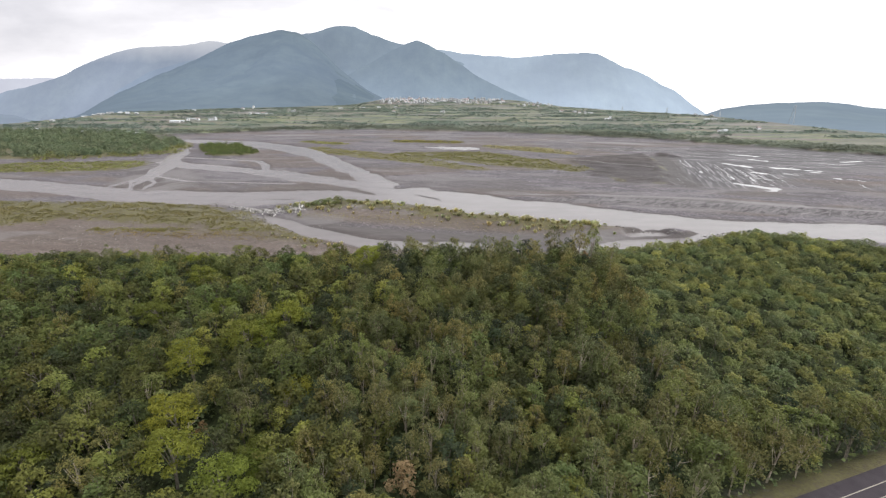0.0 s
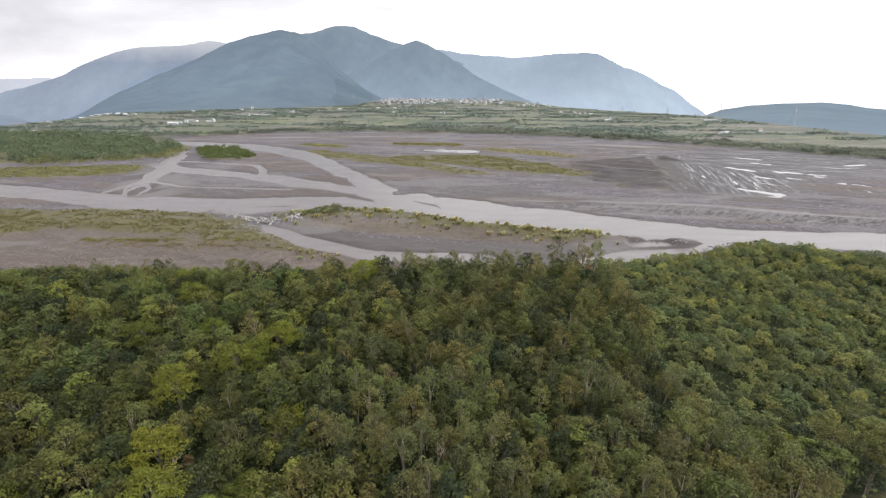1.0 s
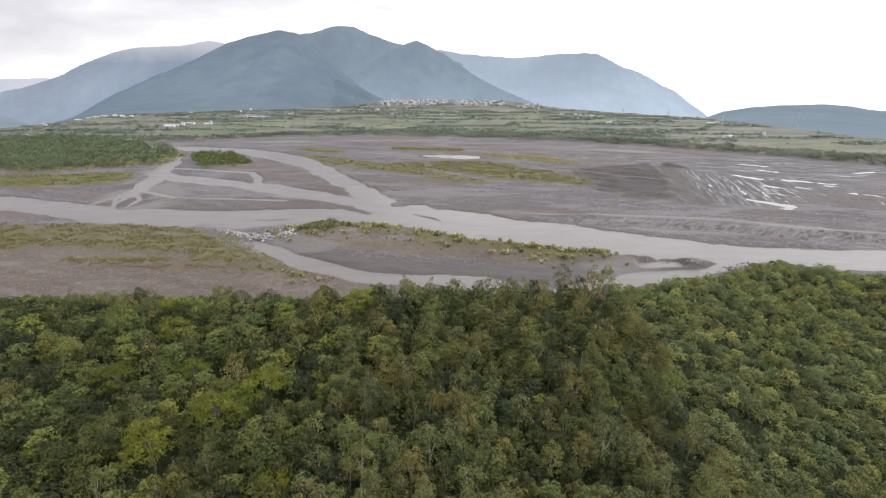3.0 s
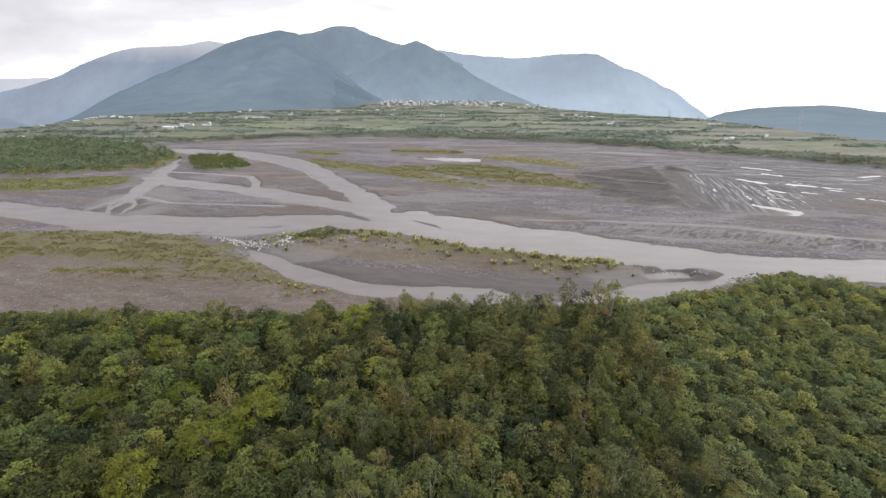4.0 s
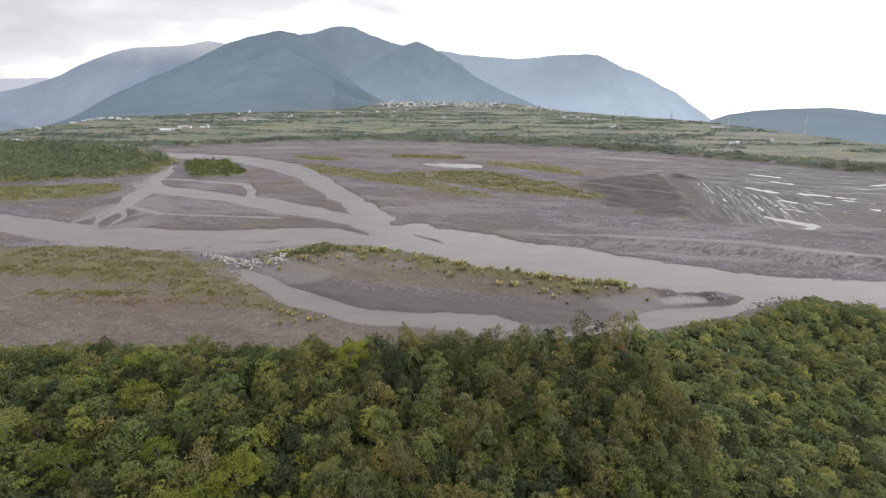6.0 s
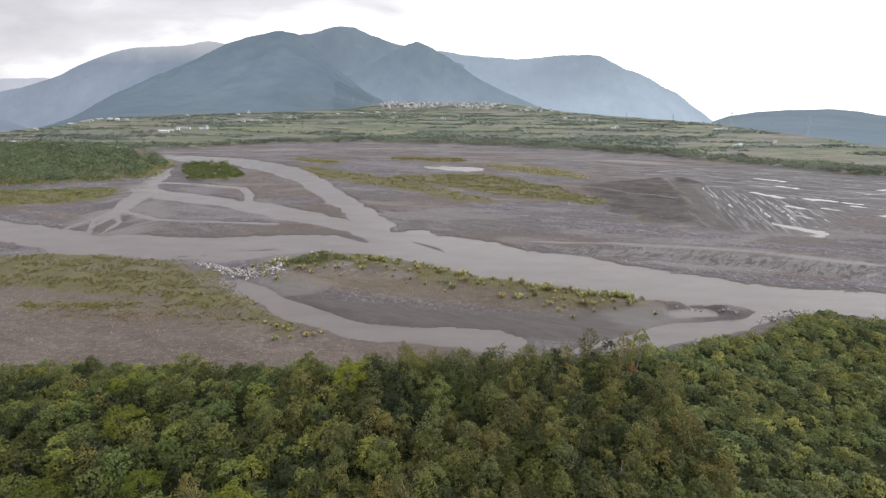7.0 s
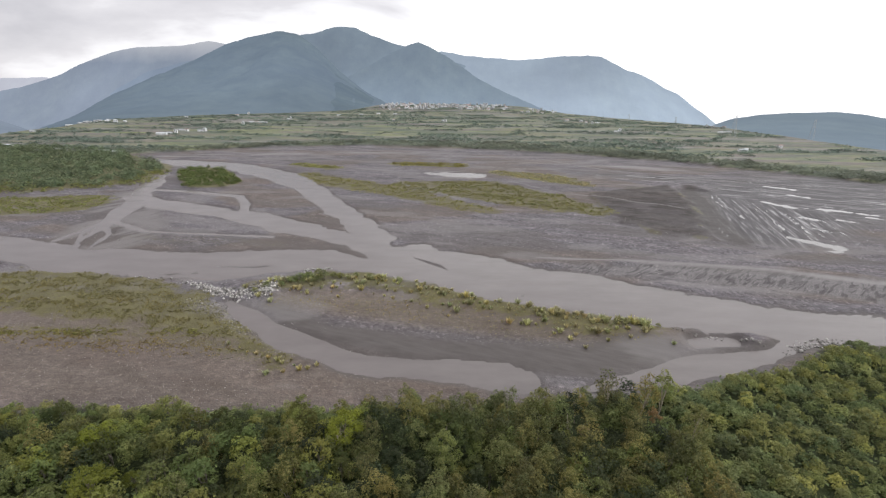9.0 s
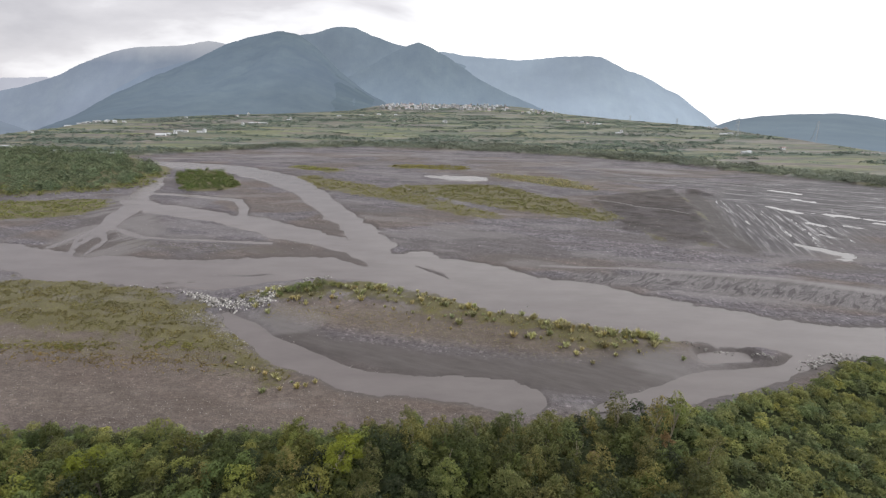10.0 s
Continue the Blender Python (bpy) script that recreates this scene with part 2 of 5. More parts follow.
# drainage lines of the mud sheet and the rills below the berm
down = k.noise(0.030, 7, 0.66, (1, 13, 1), turn=radians(69), warp=0.25)
level = k.noise(0.032, 7, 0.66, (1, 12, 1), turn=radians(-24), warp=0.4)
drain = k.mix(k.attr("level"), down, level)
mud_c = k.ramp(drain, (0.34, (0.046, 0.042, 0.045)), (0.46, (0.080, 0.074, 0.079)), (0.55, (0.120, 0.112, 0.118)), (0.64, (0.20, 0.19, 0.197)))
c = k.mix(k.attr("mud"), c, mud_c)
rills = k.noise(0.075, 6, 0.62, (1, 4.5, 1), turn=radians(38), warp=1.6)
c = k.mix(k.attr("rill"), c, k.ramp(rills, (0.36, (0.066, 0.060, 0.062)), (0.48, (0.120, 0.110, 0.113)), (0.53, (0.190, 0.176, 0.178)), (0.58, (0.118, 0.108, 0.111)), (0.66, (0.235, 0.218, 0.220))))
sheen_c = k.ramp(fine, (0.2, (0.205, 0.192, 0.192)), (0.8, (0.275, 0.258, 0.258)))
c = k.mix(k.attr("pale"), c, sheen_c)
edge = k.math("ADD", k.attr("grass"), k.math("MULTIPLY", k.math("SUBTRACT", blade, 0.5), 1.7))
c = k.mix(k.ramp(edge, (0.26, 0.0), (0.72, 0.92)), c, grass)
c = k.mix(k.attr("plain"), c, fields)
c = k.mix(k.attr("forest"), c, forest)
k.colour(c)
damp = k.math("SUBTRACT", 0.9, k.math("MULTIPLY", k.attr("wet"), 0.25))
k.put(k.mix(k.attr("mud"), damp, k.ramp(drain, (0.53, 0.78), (0.64, 0.36))), k.b.inputs["Roughness"])
k.bump(k.math("MULTIPLY", k.math("ADD", k.math("MULTIPLY", fine, 0.6), grit.outputs["Distance"]), k.math("SUBTRACT", 1.0, k.math("MULTIPLY", k.attr("wet"), 0.9))), 0.5, 0.25)
M_GROUND = k.m
k = Mat("packed_track_grit", 0.8)
k.colour(k.mix(1.0, k.ramp(k.noise(0.2, 5), (0.3, (0.20, 0.187, 0.188)), (0.7, (0.31, 0.292, 0.29))), k.ramp(k.noise(3.0, 4), (0.3, 0.8), (0.7, 1.15)), "MULTIPLY"))
M_TRACK = k.m

k = Mat("muddy_water", 0.27, 0.36)
k.colour(k.ramp(k.noise(0.05, 5, 0.6, (1, 2.5, 1)), (0.3, (0.130, 0.112, 0.110)), (0.7, (0.166, 0.145, 0.142))))
k.bump(k.noise(0.9, 5, 0.65, (1, 2, 1)), 0.22, 0.12)
M_WATER = k.m
k = Mat("still_puddle_water", 0.06, 0.6)
k.colour((0.17, 0.155, 0.15))
k.b.inputs["IOR"].default_value = 1.33
M_PUDDLE = k.m

k = Mat("river_stone", 0.85)
stone = k.ramp(k.random(), (0.0, (0.15, 0.14, 0.13)), (0.5, (0.27, 0.255, 0.24)), (1.0, (0.48, 0.46, 0.435)))
k.colour(k.mix(1.0, stone, k.ramp(k.noise(2.5, 5), (0.3, 0.7), (0.7, 1.15)), "MULTIPLY"))
M_STONE = k.bump(k.noise(6, 4), 0.4, 0.05).m
k = Mat("pebbles", 0.85)
k.colour(k.ramp(k.island(), (0.0, (0.10, 0.092, 0.09)), (0.6, (0.20, 0.186, 0.178)), (1.0, (0.58, 0.55, 0.52))))
M_PEBBLE = k.m

k = Mat("rubble", 0.85)
k.colour(k.ramp(k.island(), (0.0, (0.05, 0.048, 0.046)), (0.4, (0.22, 0.21, 0.20)), (0.7, (0.48, 0.46, 0.44)), (1.0, (0.72, 0.70, 0.67))))
M_RUBBLE = k.m
k = Mat("asphalt", 0.88)
k.colour(k.mix(1.0, k.ramp(k.noise(0.5, 5), (0.3, (0.040, 0.033, 0.039)), (0.7, (0.060, 0.050, 0.057))), k.ramp(k.noise(40, 3), (0.3, 0.8), (0.7, 1.2)), "MULTIPLY"))
M_ASPHALT = k.bump(k.noise(60, 3), 0.3, 0.01).m
k = Mat("road_paint", 0.7)
k.colour(k.ramp(k.noise(8, 5, 0.7), (0.3, (0.20, 0.175, 0.14)), (0.6, (0.46, 0.43, 0.36))))
M_PAINT = k.m


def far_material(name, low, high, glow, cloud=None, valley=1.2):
    """Wooded slopes, their distance haze painted on as emission (glow), stronger low down (valley); cloud: heights
    between which a summit is tinted towards cloud.
    """
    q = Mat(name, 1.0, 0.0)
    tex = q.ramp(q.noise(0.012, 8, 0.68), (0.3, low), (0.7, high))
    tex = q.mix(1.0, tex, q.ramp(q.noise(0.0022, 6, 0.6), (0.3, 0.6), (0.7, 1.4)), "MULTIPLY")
    # distance haze put into the emission colour
    haze_paint = q.mix(1.0, (glow[0] * 0.99, glow[1], glow[2] * 1.06), q.ramp(q.noise(0.0014, 5, 0.55), (0.3, 0.86), (0.7, 1.14)), "MULTIPLY")
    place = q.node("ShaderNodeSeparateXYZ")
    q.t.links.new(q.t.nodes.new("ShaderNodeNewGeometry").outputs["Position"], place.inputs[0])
    haze_paint = q.mix(1.0, haze_paint, q.ramp(q.math("DIVIDE", place.outputs["Z"], 400.0), (0.0, (valley, valley, valley * 0.985)), (0.55, 1.02), (1.0, 0.95)), "MULTIPLY")
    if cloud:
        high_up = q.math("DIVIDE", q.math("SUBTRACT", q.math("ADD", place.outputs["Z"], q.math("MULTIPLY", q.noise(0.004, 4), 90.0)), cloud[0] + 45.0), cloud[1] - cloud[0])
        haze_paint = q.mix(q.ramp(high_up, (0.0, 0.0), (1.0, 0.6)), haze_paint, (0.70, 0.69, 0.73))
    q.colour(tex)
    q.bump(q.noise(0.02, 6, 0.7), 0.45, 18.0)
    q.put(haze_paint, q.b.inputs["Emission Color"])
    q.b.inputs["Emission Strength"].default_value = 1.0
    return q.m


def wall_material(name, c):
    q = Mat(name, 0.85)
    q.colour(q.mix(1.0, q.mix(1.0, c, q.ramp(q.random(), (0, 0.72), (1, 1.15)), "MULTIPLY"), q.ramp(q.noise(0.4, 5), (0.3, 0.8), (0.7, 1.08)), "MULTIPLY"))
    return q.m


M_WALL = wall_material("painted_render", (0.80, 0.80, 0.81))
M_WALL2 = wall_material("weathered_concrete", (0.56, 0.565, 0.575))
M_ROOF = wall_material("red_sheet_roof", (0.44, 0.33, 0.31))
M_ROOF2 = wall_material("grey_sheet_roof", (0.58, 0.60, 0.62))
M_GLASS = Mat("dark_window_glass", 0.15, 0.5).colour((0.05, 0.06, 0.07)).m
M_STEEL = wall_material("galvanised_steel", (0.48, 0.50, 0.52))

# ---- plan: smooth noise, strips and blobs ----


def lattice(ix, iy, seed):
    h = np.sin(ix * 127.1 + iy * 311.7 + seed * 74.7) * 43758.5453
    return h - np.floor(h)


def vnoise(x, y, seed=0):
    ix, iy = np.floor(x), np.floor(y)
    fx, fy = x - ix, y - iy
    fx, fy = fx * fx * (3 - 2 * fx), fy * fy * (3 - 2 * fy)
    a, b = lattice(ix, iy, seed), lattice(ix + 1, iy, seed)
    c, d = lattice(ix, iy + 1, seed), lattice(ix + 1, iy + 1, seed)
    return (a + (b - a) * fx) * (1 - fy) + (c + (d - c) * fx) * fy


def fbm(x, y, seed=0, octaves=4):
    total, amp, norm = 0, 1.0, 0.0
    for i in range(octaves):
        total = total + amp * vnoise(x * 2 ** i, y * 2 ** i, seed + i)
        norm += amp
        amp *= 0.5
    return total / norm


def smooth(a, b, v):
    t = np.clip((v - a) / (b - a), 0, 1)
    return t * t * (3 - 2 * t)


def strip(x, y, rows):
    """Signed distance to a strip that follows rows of (x, y, half width): negative inside."""
    best = np.full(np.shape(x), 1e9)
    if np.size(x) > 4000:                   # places well away from the strip need no distance
        cx, cy, wide = zip(*rows)
        m = 45 + max(wide)
        near = (x > min(cx) - m) & (x < max(cx) + m) & (y > min(cy) - m) & (y < max(cy) + m)
        if near.sum() < 0.8 * near.size:
            best[near] = strip_distance(x[near], y[near], rows)
            return best
    return strip_distance(x, y, rows)


def strip_distance(x, y, rows):
    best = np.full(np.shape(x), 1e9)
    for (ax, ay, aw), (bx, by, bw) in zip(rows[:-1], rows[1:]):
        dx, dy = bx - ax, by - ay
        t = np.clip(((x - ax) * dx + (y - ay) * dy) / (dx * dx + dy * dy), 0, 1)
        best = np.minimum(best, np.hypot(x - ax - t * dx, y - ay - t * dy) - (aw + t * (bw - aw)))
    return best


def convex(x, y, corners):
    """Signed distance to a plot with straight sides: negative inside."""
    mx, my = np.mean(corners, axis=0)
    best = np.full(np.shape(x), -1e9)
    for (ax, ay), (bx, by) in zip(corners, corners[1:] + corners[:1]):
        nx, ny = by - ay, ax - bx
        n = math.hypot(nx, ny) * (1 if (mx - ax) * nx + (my - ay) * ny < 0 else -1)
        best = np.maximum(best, ((x - ax) * nx + (y - ay) * ny) / n)
    return best


# channels of the braided river: x, y, half width
RIVER_MAIN = [(-458, 300, 30), (-300, 262, 17), (-240, 250, 12), (-209.2, 243, 10.5), (-183.7, 233.5, 10.5), (-164.3, 226.6, 11), (-154.3, 225.6, 13.2), (-129.1, 223.4, 13.9), (-104.2, 221.5, 15), (-82.6, 225, 15.8),
              (-60.7, 229.9, 12.6), (-35.9, 231.6, 15.8), (-17.2, 229.1, 20.9), (1.3, 221.3, 20.3), (20.7, 209.4, 19.7), (35.9, 201.8, 18.9), (54.1, 196.3, 19), (71.2, 189.7, 16.9),
              (88.2, 183.3, 14.3), (104.1, 177.9, 12.2), (122.1, 174.5, 11.2), (150.8, 171, 11.1), (219.4, 160.9, 14), (334.9, 149.4, 19.6)]
RIVER_MID = [(-41, 252, 12.7), (-55.1, 261.1, 8.7), (-72.3, 272.3, 9.2), (-90.2, 281.1, 9.8), (-111.6, 296.5, 10.4), (-131.2, 303.8, 8.2), (-152.7, 313.1, 9), (-175.1, 322.1, 9.1), (-191.4, 329.1, 8.6),
             (-208, 340, 8.5), (-219.7, 363.4, 6.5), (-233.4, 397.5, 6.5), (-255.2, 441.6, 7), (-278.7, 483.8, 9)]
RIVER_FAR = [(-496, 563, 19.4), (-365, 511, 18.8), (-308, 501, 18.6), (-275, 497, 17.4), (-214, 483, 16), (-181, 462, 15.9), (-140, 428, 15.1), (-109, 386, 11),
             (-87, 350, 9.3), (-67, 315, 8.6), (-50, 287, 8), (-37, 259, 9.5)]
RIVER_LINK = [(-123, 307, 2.4), (-133, 333, 2.6), (-146, 351, 3.3), (-163, 356, 2.5), (-192, 365, 2.6), (-219, 369, 2.2)]
SIDE_ARM = [(-76.1, 186.1, 1.9), (-67.8, 177.7, 3.5), (-56.4, 169.1, 3.7), (-47.8, 162.4, 4.6), (-40.7, 159.1, 4.8), (-34, 154.6, 4.1), (-25.8, 151.2, 4.3), (-16.7, 149.2, 4.1), (-5, 148.8, 4), (4.5, 148.1, 4.5), (12.2, 146.1, 5.6), (17.9, 143.8, 4.2)]
SIDE_TAIL = [(34, 139.5, 1.0), (47, 144, 3.2), (63, 150, 4.4), (78.5, 154.5, 4.4), (95, 159.5, 2.6), (107, 166, 4.0)]
POOL = [(73.8, 163.8, 3.1), (84.8, 164.7, 3.6)]
POND = [(-10, 452, 10), (22, 445, 14.3)]
FAN = [(-219, 352, 11.1), (-195, 307, 18.6), (-173, 268, 23.7), (-167, 251, 21.5)]
FAN_RILLS = [[(-202, 330, 7.5), (-199.8, 320.6, 6.5), (-189.9, 291.9, 4.2), (-183.2, 271, 2.4), (-180, 256, 0.8)], [(-204, 315, 1.6), (-190, 280, 1.2), (-190, 250, 0.8)], [(-188, 286, 1.2), (-157, 267, 0.9), (-124, 264, 0.8), (-89, 261, 0.5)],
             [(-196, 300, 1.3), (-186, 262, 1.0), (-172, 240, 0.7)], [(-185, 275, 1.0), (-172, 262, 0.8), (-166, 240, 0.6)]]
# plants on the bars
GRASS = [
    [(-123, 431, 14.5), (-77, 398, 16.5), (-39, 375, 14.2), (3, 336, 9.7), (30, 316, 4.3)],
    [(-30, 397, 14.2), (25, 386, 32.6), (61, 353, 25.7), (93, 319, 9.5)],
    [(51, 462, 9.9), (88, 438, 18.6), (113, 408, 8.6)],
    [(-44, 510, 12.4), (11, 504, 12.3)],
    [(-148, 497, 9.1), (-109, 477, 9)],
    [(-230, 186, 24), (-180, 190, 20), (-163, 195, 17.5), (-141, 195.2, 15), (-115.5, 188, 15.2), (-93.3, 181, 11.5), (-79.3, 173.6, 7), (-62.3, 162.5, 3.6), (-47.5, 152.5, 2.2)],
    [(-304, 312, 22.2), (-243, 321, 24.3)],
    [(-67.8, 199.2, 4.2), (-53.3, 205.3, 6.3), (-34.8, 205, 6.3), (-16.2, 200.5, 5.7), (0.1, 192.9, 6.2), (19.5, 184.3, 6.7), (36.6, 176.7, 5.1), (52.8, 172.9, 3.6), (62.8, 171.2, 2.6)],
    [(-136, 164.2, 1.2), (-105, 165.8, 1.5), (-72, 166, 1.2)],
    [(-130, 161.5, 2.8), (-96.5, 160.6, 4.6), (-66, 157.1, 3.2)],
    [(-55, 190, 4), (-10, 185, 8), (30, 174, 7), (58, 171, 3)],
]
WET_SAND = [(-59.4, 182.3, 4.2), (-40.8, 167.4, 6.2), (-17.3, 160.8, 7.2), (8.1, 154.8, 8.2), (35.4, 152.9, 8.2), (58.6, 158.9, 8.1)]
DARK_FLAT = [(105, 373), (199, 419), (164, 334), (146, 262), (115, 273), (96, 301)]
SPIT = [(-70.9, 198.2, 3.1), (-55.4, 206.4, 4.2), (-34.8, 207.2, 4.2), (-16.2, 202.6, 4.2), (0.1, 196.1, 5.2), (19.5, 186.4, 5.2), (36.7, 178.8, 4.1), (52.8, 173.4, 3.1), (83.9, 167.8, 2), (100.9, 165.5, 2)]
BERM = [(59, 228, 0.8), (87, 231, 1.4), (131, 224, 1.4), (173, 214, 1.4)]
STREAKS = [(170, 278, 22), (200, 312, 36), (238, 352, 52), (292, 388, 60), (370, 400, 62)]
MUD_POOLS = [[(181, 272, 0.8), (186, 263, 4.0), (192, 255, 4.6)], [(182, 250.5, 0.8), (193.5, 246.6, 0.8)], [(224, 356, 1.0), (231, 339, 2.2)], [(265, 413, 2.0), (279, 401, 1.3)], [(219, 314.5, 1.0), (222.5, 308, 1.4)], [(208.5, 289, 0.9), (212, 282.5, 1.1)],
             [(259, 380, 1.0), (268, 371, 1.0)], [(237, 440, 0.6), (264, 431.6, 1.1)], [(197, 439, 0.6), (224, 433.5, 1.0)], [(139, 459, 0.5), (170, 458, 0.9)], [(169, 456, 0.6), (200, 444.6, 1.5)], [(241, 337, 0.1), (258, 331, 0.4)], [(256.6, 329.4, 0.1), (274, 319, 0.4)], [(238, 308, 0.2), (252, 296, 0.4)],
             [(253, 299, 0.8), (258, 289, 1.4)], [(262, 292, 0.6), (268, 282, 1.0)], [(262, 316, 0.3), (282, 300, 0.6)]]
FLANK = [(195, 404, 4), (178, 360, 8), (161, 315, 10), (150, 281, 10), (148, 259, 5)]
RILLS = [(55, 222, 4), (85, 220, 7), (115, 214, 8), (150, 206, 9), (190, 198, 10), (260, 188, 12)]
SHOALS = [[(-64, 256, 1.0), (-52, 246, 4.0), (-36, 232, 1.2)], [(-15, 233, 0.6), (-6, 226, 1.8), (0, 219, 0.5)], [(-97, 220, 0.4), (-82, 219.5, 1.0), (-70, 222.5, 0.4)], [(-122, 213, 0.3), (-112, 211, 0.8), (-100, 213, 0.3)]]
FAR_SAND = [(-306, 540, 8), (-194, 578, 12), (-65, 604, 14), (73, 576, 12), (156, 526, 10), (227, 487, 8)]
SWIRL = [(58, 216, 4), (110, 209, 6), (150, 202, 7), (190, 195, 8)]
TRACKS = [[(102.5, 564), (126, 527), (150, 491), (172, 462)], [(-1, 540), (33, 497.6), (70, 487), (113, 478)], [(53, 420.6), (83, 379.5), (114, 358), (132, 344), (157, 326.6)], [(-44, 425.4), (-36, 402), (-23, 386), (10, 351)],
          [(-330, 312), (-293.6, 335), (-247, 362.5), (-228, 367.6)], [(107, 560), (131, 524), (156, 489), (190, 456)], [(150, 458), (200, 447), (262, 424), (330, 384)], [(160, 478), (230, 452), (310, 410)]]
ISLE = [(-184, 394, 21), (-218, 444, 20)]
WOODLAND = [(-450, 345, 10), (-300, 366, 12), (-262, 392, 16), (-262, 398, 20), (-316, 435, 64), (-397, 462, 93), (-527, 503, 125)]
ROAD_A, ROAD_B = Vector((-60, 11.4)), Vector((190, 93.4))
BANK_X = [-422, -134, -104, -75, -25, 25, 60, 88, 108, 120, 138, 165, 393]
BANK_Y = [129, 128, 131, 130, 131, 136, 140, 149, 158.5, 162, 153.5, 138, 108]
FARBANK_X = [-807, -361, -319, -274, -115, 7, 145, 253, 327, 370, 590]
FARBANK_Y = [539, 539, 572, 611, 667, 651, 605, 542, 475, 425, 256]
FOOT_AZ = [-1.3, -0.913, -0.801, -0.689, -0.573, -0.34, -0.128, 0.013, 0.179, 0.365, 0.551, 0.653, 0.766, 0.897, 1.3]
FOOT_Y = [470, 729, 843, 1044, 1154, 1351, 1659, 1776, 1654, 1300, 1073, 913, 780, 668, 430]


def bank_y(x):
    return np.interp(x, BANK_X, BANK_Y) + 2.2 * (fbm(x / 9, x * 0, 5) - 0.5) * 2


def farbank_y(x):
    return np.interp(x, FARBANK_X, FARBANK_Y) + 14 * (fbm(x / 40, x * 0, 6) - 0.5)


def foot_y(x, y):
    return np.interp(x / np.maximum(y, 50), FOOT_AZ, FOOT_Y)


def road_side(x, y):
    d = (ROAD_B - ROAD_A).normalized()
    return (x - ROAD_A.x) * -d.y + (y - ROAD_A.y) * d.x


def wooded(x, y):
    """How far inside the near forest a place lies."""
    return bank_y(x) - y


def water_edge(x, y):
    rag = (fbm(x / 13, y / 9, 15) - 0.5) * 7.0 + (fbm(x / 4, y / 4, 11) - 0.5) * 4.0 + (fbm(x / 1.7, y / 1.7, 12, 2) - 0.5) * 1.6
    s = np.minimum(strip(x, y, RIVER_MAIN), strip(x, y, RIVER_MID))
    s = np.minimum(s, strip(x, y, RIVER_FAR)) + rag
    for rows in (RIVER_LINK, SIDE_ARM, SIDE_TAIL, POOL, *FAN_RILLS):
        s = np.minimum(s, strip(x, y, rows) + rag * 0.35)
    for rows in MUD_POOLS:
        s = np.minimum(s, strip(x, y, rows) + rag * 0.35 + (fbm(x / 4.5, y / 2.6, 20, 3) - 0.42) * 6)
    return np.minimum(s, strip(x, y, POND) + rag * 1.5 + (fbm(x / 9, y / 4, 19) - 0.5) * 12)


def streak_noise(x, y):
    """Drainage streaks of the mud sheet: down the slope at first, level further out."""
    a, b = x * 0.93 - y * 0.36, x * 0.36 + y * 0.93
    down = 0.75 * fbm(a / 3.0, b / 40, 21, 5) + 0.25 * fbm(x / 18, y / 12, 24, 2)
    c, d = x * 0.97 + y * 0.25, -x * 0.25 + y * 0.97
    level = 0.02 + 0.8 * fbm(c / 38, d / 3.0, 22, 5) + 0.2 * fbm(x / 15, y / 15, 25, 2)
    return down + (level - down) * smooth(325, 390, y + 0.25 * (x - 200))


